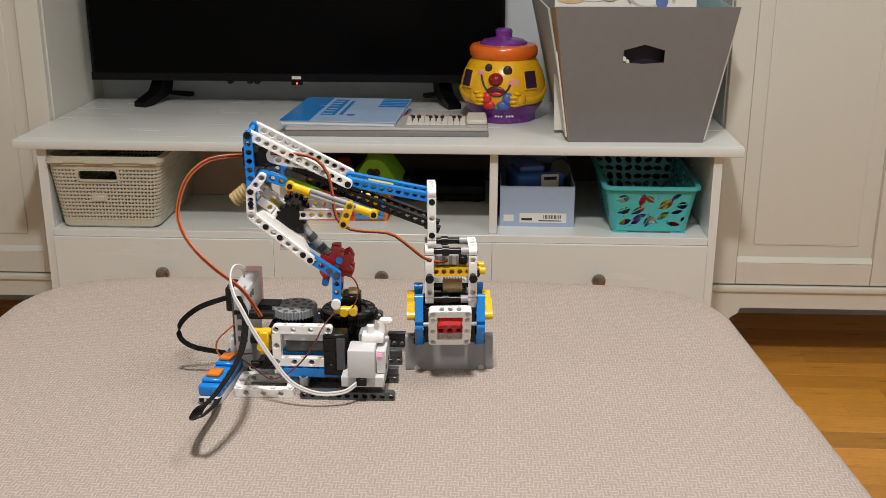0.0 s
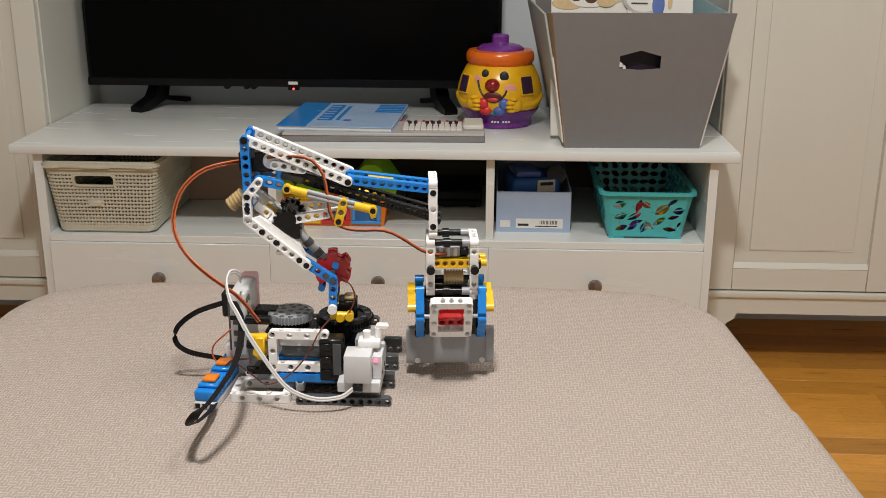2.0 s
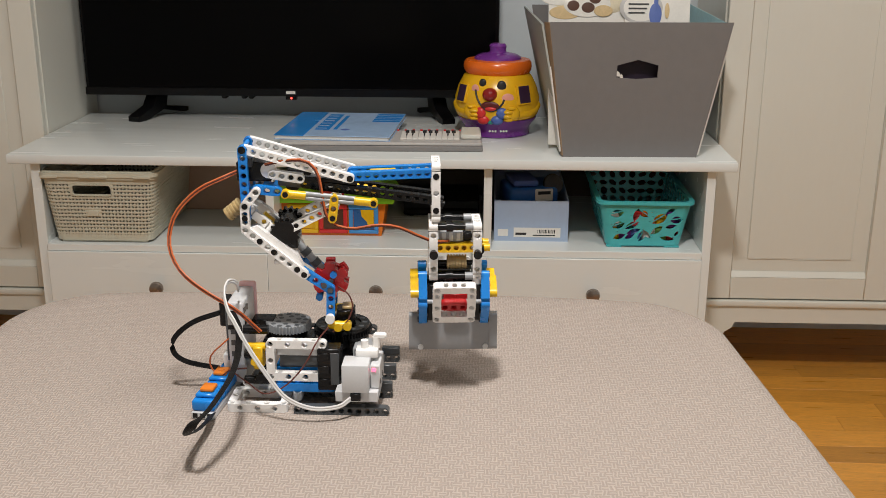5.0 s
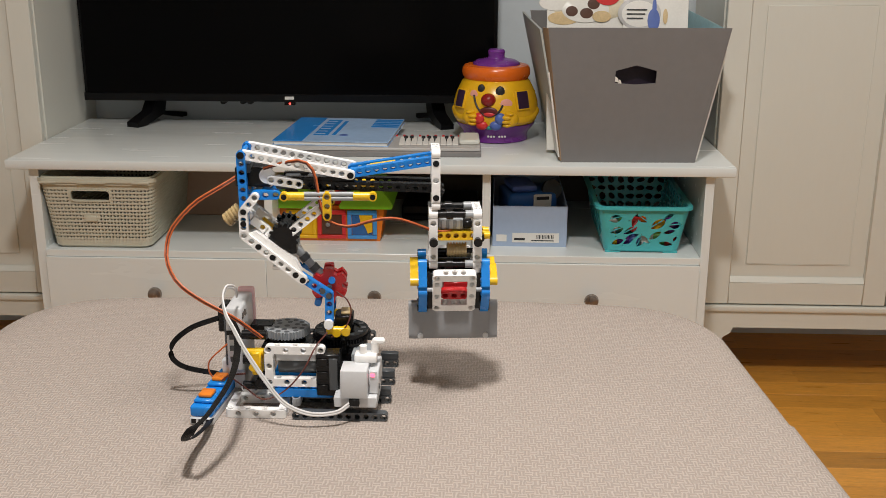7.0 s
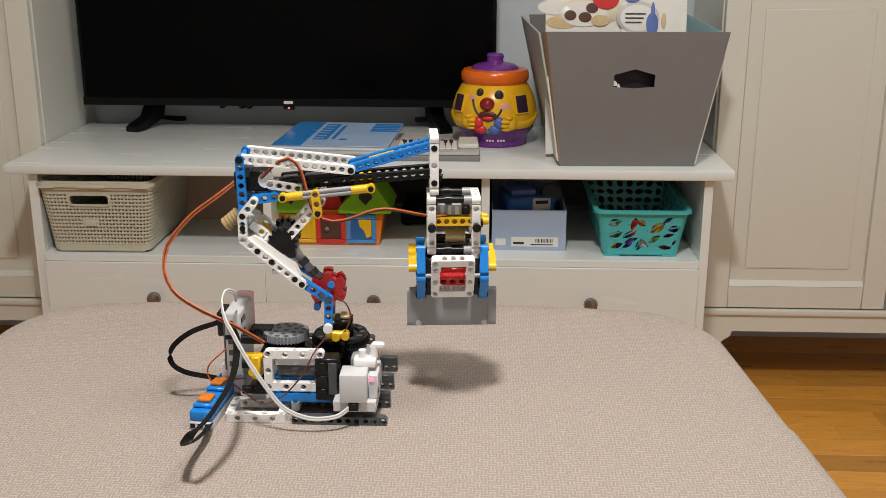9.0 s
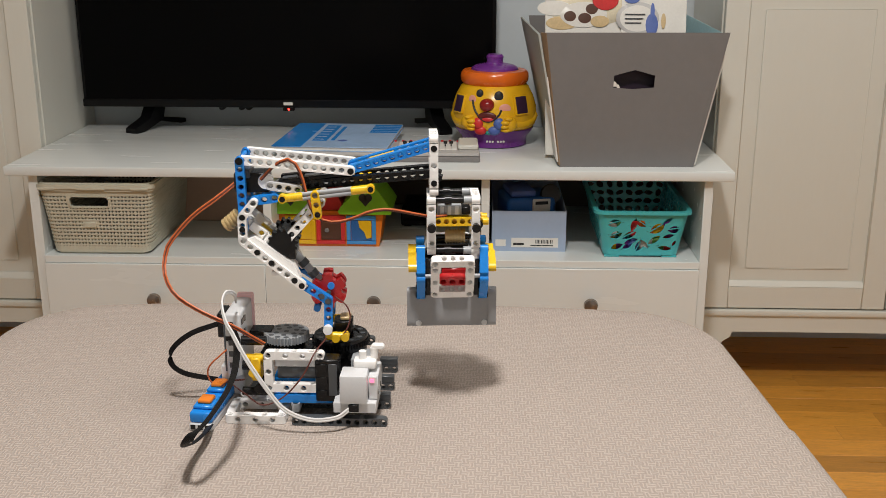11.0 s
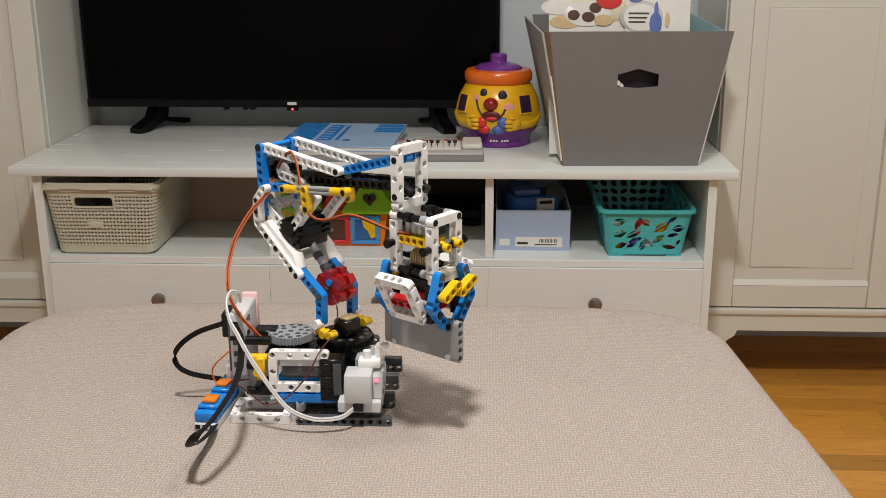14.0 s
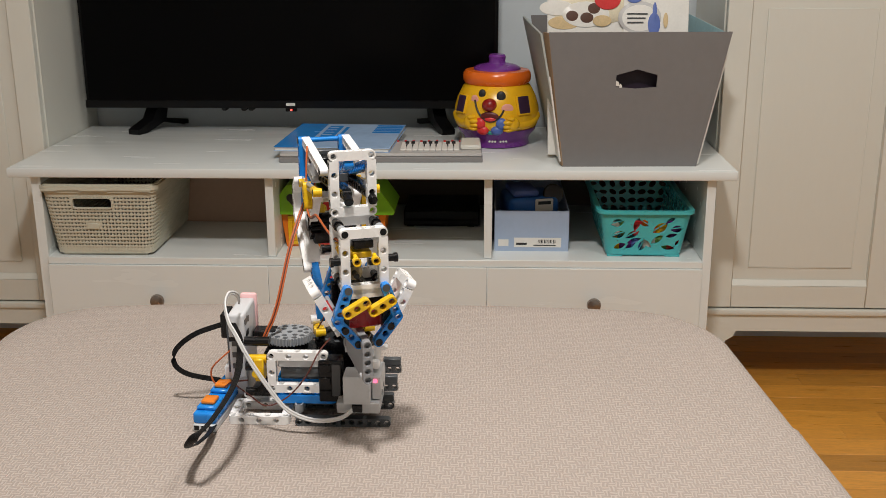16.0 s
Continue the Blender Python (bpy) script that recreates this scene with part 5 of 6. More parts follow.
for v in (-2.6, 2.6):
    on_table("bent_bracket", liftarm([(-1.25, v, 8.7), (-1.15, v, 11.9), (-4.6, v, 14.35)]), P_BLUE)
    on_table("yellow_clip", pegs(B(), ((-1.6, v * 1.15, 7.6), (0.9, v * 1.15, 7.5)), ((0.7, v * 1.15 - 0.6, 7.5), (0.7, v * 1.15 + 0.6, 7.5)), ((-0.4, v * 1.15 - 0.6, 7.4), (-0.4, v * 1.15 + 0.6, 7.4)), r=0.5), P_YELLOW)
    on_table("white_bush", rod(B(), (-1.3, v * 1.05, 8.5), (-1.3, v * 1.45, 8.5), 0.55, 18), P_WHITE)
    on_table("bracket_pin", pegs(B(), ((-1.9, v * 1.12, 12.5), (-1.9, v * 1.22, 12.5)), ((-1.2, v * 1.12, 11.9), (-1.2, v * 1.22, 11.9)), r=0.33), P_DARK)
    s = 1 if v > 0 else -1
    w = 3.45 * s
    on_table("elbow_beam", liftarm([(-9.2, w, 23.9), (-10.55, w, 22.3), (-10.55, w, 19.5)]), P_WHITE)
    on_table("lower_arm_beam", liftarm([(-10.55, w, 19.5), (-4.1, w, 14.1)]), P_WHITE)
    on_table("arm_pin", pegs(B(), *[((-10.55 + 6.45 * f, w + 0.40 * s, 19.5 - 5.4 * f), (-10.55 + 6.45 * f, w + 0.50 * s, 19.5 - 5.4 * f)) for f in (0.24, 0.48, 0.88, 1.0)], ((-10.55, w + 0.4 * s, 20.9), (-10.55, w + 0.5 * s, 20.9)), ((-10.5, w + 0.4 * s, 22.3), (-10.5, w + 0.5 * s, 22.3)), r=0.34), P_BLACK)
    on_table("arm_gusset", prism(B(), [(-10.2, 19.6), (-9.3, 19.9), (-4.9, 16.4), (-4.2, 14.8), (-4.6, 14.3)], 1.6, Matrix.Translation((0, w if s > 0 else w + 1.6, 0)) @ Matrix.Rotation(radians(90), 4, "X")), P_WHITE)
    c = 2.5 * s
    on_table("column", liftarm([(-10.65, c, 28.6), (-10.5, c, 20.6)]), P_BLUE)
    on_table("column_pin", pegs(B(), ((-10.65, c + 0.4 * s, 28.6), (-10.65, c + 0.6 * s, 28.6)), r=0.42), P_BLACK)
    on_table("side_link", liftarm([(-9.2, c, 23.9), (-9.0, c, 23.9)]), P_BLUE)
on_table("cross_plate", box(B(), -7.6, -5.6, -3.0, 3.0, 15.1, 15.6, 0.1), P_WHITE)
on_table("inner_frame", frame_part(B(), -9.0, 0, 20.4, wide=5, tall=4, normal=(0.65, 0, 0.76), across=(0, 1, 0), up=(-0.76, 0, 0.65)), P_WHITE)
on_table("yellow_core", rod(B(), (-9.2, -1.0, 20.2), (-7.4, -1.0, 18.6), 1.0, 18), P_YELLOW)
on_table("worm", rod(B(), (-12.9, -1.2, 20.6), (-11.3, -1.2, 21.9), 0.75, 18), P_TAN)
for k in range(5):
    f = k / 4
    on_table("worm_ring", rod(B(), (-12.8 + 1.4 * f, -1.2, 20.68 + 1.15 * f), (-12.65 + 1.4 * f, -1.2, 20.8 + 1.15 * f), 0.88, 18), P_TAN)
on_table("top_spacer", box(B(), -10.9, -9.7, -2.0, 2.0, 26.4, 27.4, 0.1), P_DARK)
on_table("top_axle", rod(B(), (-10.65, -2.0, 28.6), (-10.65, 2.0, 28.6), 0.3, 12), P_BLUE)
on_table("servo", box(B(), -11.6, -7.6, -1.4, 1.3, 24.6, 26.9, 0.15), P_BLACK)
on_table("servo_cap", rod(B(), (-7.9, -1.9, 26.0), (-7.9, -1.4, 26.0), 0.9, 20), P_WHITE)
on_table("servo_horn", liftarm([(-7.4, -2.0, 25.6), (-4.3, -2.0, 25.1)]), P_CLEAR)
# the motor between the lower beams, the red wheel and their shaft
on_table("lift_motor", box(B(), -8.0, -4.8, -2.4, 2.4, 16.8, 19.4, 0.25, 2), P_BLACK)
on_table("motor_drum", rod(B(), (-6.2, -3.0, 19.3), (-6.2, 3.0, 19.3), 1.05, 22), P_BLACK)
for v in (-2.75, 1.55):
    dg = gear(1.75, 1.2, 14)
    bmesh.ops.transform(dg, matrix=Matrix.Translation((-6.2, v + 1.2, 18.9)) @ Matrix.Rotation(radians(90), 4, "X"), verts=dg.verts)
    on_table("drum_gear", dg, P_BLACK)
on_table("shaft", rod(B(), (-5.2, 0, 17.0), (-2.0, 0, 13.2), 0.48, 14), P_GREY)
for f in (0.25, 0.6):
    on_table("shaft_collar", rod(B(), (-5.2 + 3.2 * f, 0, 17.0 - 3.8 * f), (-4.7 + 3.2 * f, 0, 16.4 - 3.8 * f), 0.62, 14), P_DARK)
rw = B()
lobes = []
for k in range(48):
    a = 2 * math.pi * k / 48
    rr = 2.15 if k % 8 < 5 else 1.55
    lobes.append((-1.25 + rr * math.cos(a + 0.3), 12.5 + rr * math.sin(a + 0.3)))
prism(rw, lobes, 1.0, Matrix.Translation((0, -0.35, 0)) @ Matrix.Rotation(radians(90), 4, "X"))
prism(rw, lobes, 1.0, Matrix.Translation((0, 1.35, 0)) @ Matrix.Rotation(radians(90), 4, "X"))
rod(rw, (-1.25, -1.2, 12.5), (-1.25, 1.2, 12.5), 1.45, 24)
on_table("red_wheel", rw, P_RED)
on_table("wheel_pin", pegs(B(), ((-0.9, -1.7, 13.3), (-0.9, -1.2, 13.3)), ((-2.6, -1.9, 10.6), (-2.6, 1.9, 10.6)), r=0.42), P_BLUE)
on_table("wheel_axle", rod(B(), (-1.2, -2.0, 12.5), (-1.2, 2.0, 12.5), 0.3, 12), P_DARK)

# ---- the boom: turns about its pivot ----
PIV = Vector((-9.2, 0, 23.95))
BOOM = []


def on_boom(name, bm, material, label=""):
    ob = on_table(name, bm, material, PIV, label)
    BOOM.append(ob)
    return ob


for v in (-1.3, 1.3):
    on_boom("boom_beam", liftarm([(-4.0, v, 24.95), (11.0, v, 24.55)]), P_BLACK)
    on_boom("boom_rack", box(B(), -6.3, 2.0, v - 0.45, v + 0.45, 25.35, 25.85, 0.1), P_BLACK)
for u in (-5.2, -2.6, 0.2):
    on_boom("boom_block", box(B(), u - 0.9, u + 0.9, -1.0, 1.0, 24.6, 25.7, 0.12), P_DARK)
on_boom("boom_tail", box(B(), -7.0, -4.2, -1.6, 1.6, 24.4, 25.3, 0.15), P_DARK)
on_boom("boom_axle", rod(B(), (-9.2, -3.2, 23.95), (-9.2, 3.2, 23.95), 0.32, 12), P_GREY)
for v in (-3.3, 3.3):
    s = 1 if v > 0 else -1
    on_boom("boom_link", liftarm([(-9.2, v - 0.85 * s, 23.95), (-6.9, v - 0.85 * s, 24.0)]), P_BLUE)
    on_boom("rod_head", pegs(B(), ((-5.9, v, 24.0), (-3.6, v, 24.0)), ((-5.9, v - 0.5, 24.0), (-5.9, v + 0.5, 24.0)), r=0.5), P_YELLOW)
    on_boom("rod_tail", pegs(B(), ((1.9, v, 24.0), (4.1, v, 24.0)), ((4.1, v - 0.5, 24.0), (4.1, v + 0.5, 24.0)), r=0.5), P_YELLOW)
    for u in (-5.9, 4.1):
        on_boom("rod_hole", rod(B(), (u, v + 0.49 * s, 24.0), (u, v + 0.53 * s, 24.0), 0.33, 14), P_BLACK)
    on_boom("guide_rod", pegs(B(), ((-3.7, v, 24.25), (2.0, v, 24.25)), ((-3.7, v, 23.75), (2.0, v, 23.75)), r=0.27), P_GREY)

# slider on the guide rods, and the two lifting links
SLIDE = []
for v in (-3.3, 3.3):
    s = 1 if v > 0 else -1
    ob = on_table("slider", liftarm([(0, v + 0.15 * s, 0), (0, v + 0.15 * s, -2.2)]), P_YELLOW)
    SLIDE.append(ob)
    ob = on_table("slider_pin", pegs(B(), ((0, v + 0.6 * s, -2.2), (0, v + 0.68 * s, -2.2)), r=0.3), P_BLACK)
    SLIDE.append(ob)
KNEE = Vector((-5.8, 0, 19.25))
LIFTER = []
for v in (-2.4, 2.4):
    LIFTER.append(on_table("lifting_link", liftarm([(-5.8, v, 19.25), (0.2, v, 19.25)]), P_WHITE, KNEE))

# the upper links: white from the column, blue to the gripper
TOPP = Vector((-10.65, 0, 28.6))
UPPER, FORE = [], []
for v in (-2.1, 2.9):
    s = 1 if v > 0 else -1
    UPPER.append(on_table("upper_link", liftarm([(-10.4, v, 28.6), (1.85, v, 28.6)]), P_WHITE, TOPP))
    UPPER.append(on_table("link_pin", pegs(B(), ((1.85, v - 0.55, 28.6), (1.85, v + 0.55, 28.6)), r=0.36), P_BLACK, TOPP))
for v in (-1.1, 1.3):
    FORE.append(on_table("fore_link", liftarm([(0, v, 0), (9.8, v, 0)]), P_BLUE))
FORE.append(on_table("fore_stripe", box(B(), 2.2, 5.2, -0.35, 0.35, 0.2, 0.45, 0.05), P_YELLOW))
FORE.append(on_table("fore_axle", rod(B(), (0, -2.0, 0), (0, 2.6, 0), 0.3, 12), P_BLUE))

# ---- the gripper: hangs upright from boom and links ----
GRIP = []
LOW = Vector((11.25, 0, 23.75))      # where the boom holds it
CV = -0.7


def on_grip(name, bm, material, label=""):
    ob = on_table(name, bm, material, LOW, label)
    GRIP.append(ob)
    return ob


on_grip("top_frame", frame_part(B(), 11.3, CV, 25.75), P_WHITE)
on_grip("rear_frame", frame_part(B(), 11.0, CV, 18.7), P_WHITE)
on_grip("front_frame", frame_part(B(), 16.1, CV, 18.65), P_WHITE)
for v in (-2.0, 2.0):
    for z in (27.75, 23.75):
        on_grip("frame_pin", rod(B(), (11.3, CV + v * 1.24, z), (11.3, CV + v * 1.27, z), 0.36, 14), P_BLACK)
    for u in (11.0, 16.1):
        s = 1 if v > 0 else -1
        on_grip("long_pin", pegs(B(), ((u, CV + 2.5 * s, 18.7), (u, CV + 3.5 * s, 18.7)), r=0.40), P_BLACK)
        on_grip("pin_head", pegs(B(), ((u, CV + 3.2 * s, 18.7), (u, CV + 3.55 * s, 18.7)), r=0.5), P_BLACK)
    for z in (21.7, 15.7):
        on_grip("spacer", rod(B(), (11.5, CV + v, z), (14.7, CV + v, z), 0.40, 14), P_BLACK)
        on_grip("spacer_collar", rod(B(), (12.5, CV + v, z), (13.3, CV + v, z), 0.56, 14), P_BLACK)
        on_grip("spacer_end", rod(B(), (14.7, CV + v, z), (15.6, CV + v, z), 0.48, 14), P_GREY)
    on_grip("bore_pin", rod(B(), (16.6, CV + v, 21.65), (16.64, CV + v, 21.65), 0.36, 14), P_BLACK)
on_grip("boom_pin", pegs(B(), ((10.6, -1.3, 24.55), (12.2, -1.3, 23.9)), ((10.6, 1.3, 24.55), (12.2, 1.3, 23.9)), r=0.5), P_BLACK)
on_grip("grip_motor", box(B(), 11.7, 14.5, CV - 1.4, CV + 1.4, 19.7, 20.95, 0.2, 2), P_GREY)
for k in range(3):
    on_grip("motor_rib", box(B(), 12.0 + 0.85 * k, 12.45 + 0.85 * k, CV - 1.5, CV - 1.38, 19.8, 20.85, 0.04), P_CLEAR)
on_grip("motor_cap", box(B(), 14.52, 15.55, CV - 1.0, CV + 1.2, 19.7, 20.6, 0.12), P_BLACK)
on_grip("yellow_beam", liftarm([(11.8, CV - 1.6, 19.1), (15.5, CV - 1.6, 19.1)]), P_YELLOW)
on_grip("yellow_cover", box(B(), 11.6, 15.5, CV - 1.2, CV + 1.0, 18.7, 19.4, 0.1), P_YELLOW)
for v in (-1.0, 1.0):
    hk = B()
    cell(hk, Matrix.Translation((17.3, CV + v, 18.9)) @ Matrix.Rotation(radians(90), 4, "Z") @ Matrix.Diagonal((0.9, 0.7, 0.9, 1)), lo=True, hi=True)
    rod(hk, (16.5, CV + v, 19.3), (17.1, CV + v, 19.15), 0.24, 10)
    on_grip("yellow_hook", hk, P_YELLOW)
    on_grip("hook_pin", rod(B(), (16.6, CV + v - 0.55, 18.6), (16.6, CV + v + 0.55, 18.6), 0.4, 14), P_BLACK)
on_grip("worm_gear", rod(B(), (12.6, CV - 0.8, 17.1), (14.9, CV - 0.8, 17.1), 0.72, 20), P_TAN)
for k in range(7):
    on_grip("worm_thread", rod(B(), (12.70 + 0.34 * k, CV - 0.8, 17.1), (12.86 + 0.34 * k, CV - 0.8, 17.1), 0.88, 20), P_TAN)
on_grip("worm_axle", rod(B(), (11.0, CV - 0.8, 17.0), (16.2, CV - 0.8, 17.0), 0.3, 12), P_BLACK)
on_grip("jaw_gear", rod(B(), (11.6, CV, 15.0), (15.4, CV, 15.0), 0.9, 18), P_BLACK)
on_grip("jaw_block", box(B(), 11.0, 16.2, CV - 1.9, CV + 1.9, 13.6, 15.1, 0.15), P_BLACK)
on_grip("cross_bar", liftarm([(16.1, CV - 2, 15.2), (16.1, CV + 2, 15.2)], (0, 0, 1)), P_WHITE)
on_grip("red_block", box(B(), 12.2, 15.2, CV - 1.9, CV + 1.9, 10.9, 13.5, 0.2), P_RED)
for s in (-1, 1):
    up = Vector((0, s * 3.0, 5.6)).normalized()
    nrm = Vector((0, s * 5.6, -3.0)).normalized()
    on_grip("jaw_frame", frame_part(B(), 13.35, CV + s * 3.9, 13.1, wide=5, tall=6, normal=nrm, across=(1, 0, 0), up=up), P_WHITE)
    on_grip("red_insert", liftarm([(12.3, CV + s * 3.5, 12.7), (14.4, CV + s * 3.5, 12.7)], nrm), P_RED)
    on_grip("jaw_axle", rod(B(), (10.2, CV + s * 3.0, 12.9), (16.6, CV + s * 3.0, 12.9), 0.26, 12), P_GREY)
    for u in (9.75, 17.05):
        on_grip("jaw_arm", liftarm([(u, CV + s * 2.0, 15.9), (u, CV + s * 3.2, 12.6), (u, CV + s * 1.1, 10.0)], (1, 0, 0)), P_BLUE)
        e = 1 if u > 13 else -1
        on_grip("jaw_lever", liftarm([(u + 0.95 * e, CV + s * 1.35 - 0.9, 13.7), (u + 0.95 * e, CV + s * 1.35 + 1.0, 14.7)], (1, 0, 0)), P_YELLOW)
        on_grip("jaw_pin", pegs(B(), ((u - 0.6, CV + s * 1.1, 10.0), (u + 0.6, CV + s * 1.1, 10.0)), ((u - 0.55, CV + s * 2.4, 11.6), (u + 0.55, CV + s * 2.4, 11.6)), r=0.38), P_BLACK)
        on_grip("jaw_top", rod(B(), (u - 0.55, CV + s * 2.0, 15.9), (u + 0.55, CV + s * 2.0, 15.9), 0.4, 14), P_DARK)
        on_grip("jaw_shoe", box(B(), u - e * 1.08 - 0.52, u - e * 1.08 + 0.52, CV + s * 2.2 - 0.45, CV + s * 2.2 + 0.45, 10.4, 14.8, 0.1), P_BLACK)

# ---- the grey panel that the gripper carries ----
panel = thing("plastic_panel", Matrix.Translation(HUB), "grey plastic panel with bored end beam, held in the gripper", "toy panel")
PC = Vector((13.4, CV - 0.4, 8.2))
pb = box(B(), -4.8, 4.8, -0.42, 0.42, -2.25, 2.4, 0.08)
for v in pb.verts:
    v.co *= M
part("plate", pb, P_PLATE, panel)
for u in (-4.82, 4.82):
    part("end_beam", scaled(liftarm([(u, 0, -1.85), (u, 0, 2.0)], (1, 0, 0))), P_PLATE, panel)
for u in (-3.9, 3.9):
    for z in (-1.85, 1.9):
        part("stud", scaled(rod(B(), (u, -0.58, z), (u, -0.40, z), 0.34, 14)), P_CLEAR, panel)


# ---- cords: chains of short rigid pieces ----
def even(pts, n):
    """n + 1 points at even steps along a spline."""
    c = spline(pts, 12)
    d = [0.0]
    for a, b in zip(c, c[1:]):
        d.append(d[-1] + (b - a).length)
    out, j = [], 0
    for i in range(n + 1):
        want = d[-1] * i / n
        while j < len(d) - 2 and d[j + 1] < want:
            j += 1
        f = (want - d[j]) / max(d[j + 1] - d[j], 1e-9)
        out.append(c[j].lerp(c[j + 1], min(max(f, 0), 1)))
    return out


def still_cord(name, pts, r, material, parent, flat=0, label="", wide=(0.1, 0.15, 1.0)):
    bm = B()
    c = spline(pts, 10)
    if flat:
        rings = []
        w = Vector(wide).normalized()
        for i, p in enumerate(c):
            d = (c[min(i + 1, len(c) - 1)] - c[max(i - 1, 0)]).normalized()
            s = (w - w.dot(d) * d).normalized()
            n = s.cross(d)
            sec = [((k / (4 * flat) - 0.5) * 2 * flat * r, r * (0.55 + 0.45 * abs(math.sin(math.pi * k / 4)))) for k in range(4 * flat + 1)]
            loop = [(a, b) for a, b in sec] + [(a, -b) for a, b in sec[::-1]]
            rings.append([bm.verts.new(p + s * a + n * b) for a, b in loop])
        for A, C in zip(rings, rings[1:]):
            for k in range(len(A)):
                bm.faces.new((A[k], A[(k + 1) % len(A)], C[(k + 1) % len(A)], C[k]))
        bm.faces.new(rings[0][::-1])
        bm.faces.new(rings[-1])
    else:
        tube(bm, c, r, 8)
    return part(name, bm, material, parent, label)


def W(x, y, z):
    return Vector((x, y, z)) - HUB


still_cord("ribbon_cable", [W(-0.010, -1.185, 0.680), W(-0.037, -1.19, 0.671), W(-0.056, -1.19, 0.655), W(-0.058, -1.19, 0.640), W(-0.045, -1.19, 0.630), W(-0.016, -1.185, 0.622)], 0.00062, W_BLACK, robot, 4, "black flat ribbon cable")
still_cord("ribbon_cable", [W(-0.002, -1.190, 0.684), W(0.0073, -1.212, 0.6842), W(0.017, -1.235, 0.680), W(0.0241, -1.275, 0.6724), W(0.0251, -1.310, 0.6673), W(0.0175, -1.345, 0.658), W(0.010, -1.360, 0.6527), W(0.001, -1.357, 0.6425), W(-0.0040, -1.340, 0.6310), W(-0.0055, -1.315, 0.6205), W(-0.0045, -1.282, 0.6135), W(-0.0071, -1.255, 0.6075)], 0.00062, W_BLACK, robot, 6, "black flat ribbon cable", (0.85, -0.25, 0.45))
still_cord("white_cable", [W(0.0101, -1.2000, 0.7070), W(0.0106, -1.2070, 0.7160), W(0.0083, -1.2140, 0.7211), W(0.0055, -1.2220, 0.7217), W(0.0044, -1.2300, 0.7137), W(0.0092, -1.2400, 0.7024), W(0.0161, -1.2460, 0.6930), W(0.0289, -1.2540, 0.6728), W(0.0455, -1.2570, 0.6473), W(0.0615, -1.2580, 0.6266), W(0.0840, -1.2580, 0.6166), W(0.1058, -1.2540, 0.6162), W(0.1163, -1.2480, 0.6203), W(0.1222, -1.2400, 0.6250)], 0.0010, W_WHITE, robot, 2, "white twin cable")
still_cord("thin_wire", [W(0.012, -1.19, 0.668), W(-0.006, -1.20, 0.655), W(-0.020, -1.20, 0.640), W(-0.018, -1.20, 0.626), W(-0.004, -1.20, 0.622)], 0.0008, W_ORANGE, robot)
still_cord("thin_wire", [W(0.010, -1.235, 0.640), W(0.024, -1.24, 0.632), W(0.040, -1.245, 0.624), W(0.058, -1.24, 0.630), W(0.075, -1.235, 0.648), W(0.086, -1.225, 0.668), W(0.093, -1.20, 0.672)], 0.0007, W_BROWN, robot)
still_cord("thin_wire", [W(0.020, -1.225, 0.640), W(0.005, -1.225, 0.638), W(-0.004, -1.22, 0.630)], 0.0008, W_BROWN, robot)
still_cord("thin_wire", [Vector((-0.4, -1.5, 11.9)) * M, Vector((0.9, -2.2, 11.0)) * M, Vector((1.3, -2.6, 9.6)) * M, Vector((0.6, -3.3, 8.0)) * M, Vector((-1.0, -3.5, 6.9)) * M], 0.0007, W_BROWN, table)


# ---- floor planks, where the floor shows ----
def planks():
    parent = bpy.data.objects["floor"]
    meshes = []
    for k, ln in enumerate((0.74, 0.98, 0.61)):
        meshes.append((ln, finish("plank", box(B(), 0, ln - 0.0004, 0, 0.0697, -0.0115, 0.0, 0.00025), OAK)))
    rnd = random.Random(7)
    rest = B()
    y = -3.4
    while y < 0.545:
        x = -2.2 - rnd.uniform(0, 0.7)
        while x < 2.2:
            ln, me = meshes[rnd.randrange(3)]
            if x + ln < 2.19 and ((x + ln > 0.45 and x < 1.75 and y > -0.85) or (x > -2.19 and x + ln > -1.45 and x < -0.75 and y > -0.2)):
                share("plank", me, parent, Matrix.Translation((x, y, 0)))
            else:
                box(rest, max(x, -2.19), min(x + ln - 0.0004, 2.19), y, y + 0.0697, -0.0115, 0.0)
            x += ln
        y += 0.070
    tagged(part("plank_rest", rest, OAK, parent), "oak strips of the rest of the floor", kind="stuff")


planks()

# ---- what moves ----
# height of the gripper's lower pin over time, in modules, and the turn of the table in degrees
HEIGHT = [(0, 12.0), (0.5, 12.33), (1, 12.7), (1.5, 13.15), (2, 13.7), (2.5, 14.25), (3, 14.77), (3.5, 15.2), (4, 15.68), (5.2, 16.9), (6.5, 18.22), (7, 18.83), (7.5, 19.45), (8, 20.06), (8.5, 20.62), (9, 21.04), (9.4, 21.15), (11.5, 21.15), (16, 21.15)]
TURN = [(0, 4.5), (9, 4.5), (10.9, 4.5), (11.2, 3.6), (11.5, 1.5), (12, -5.5), (12.5, -14.5), (13, -21.9), (13.5, -30.0), (14, -36.9), (14.5, -45.6), (15, -56.0), (15.5, -65.0), (16, -71.4)]
TIMES = [k * 0.25 for k in range(65)]
COL = (-10.65, 28.6)


def along(table_rows, t):
    xs, ys = zip(*table_rows)
    return float(np.interp(t, xs, ys))


def boom_angle(t):
    return math.asin((along(HEIGHT, t) - 18.99) / 20.45)


def gripper_at(t):
    b = boom_angle(t)
    return Vector((PIV.x + 20.45 * math.cos(b) + 0.2 * math.sin(b), 0, PIV.z + 20.45 * math.sin(b) - 0.2 * math.cos(b)))


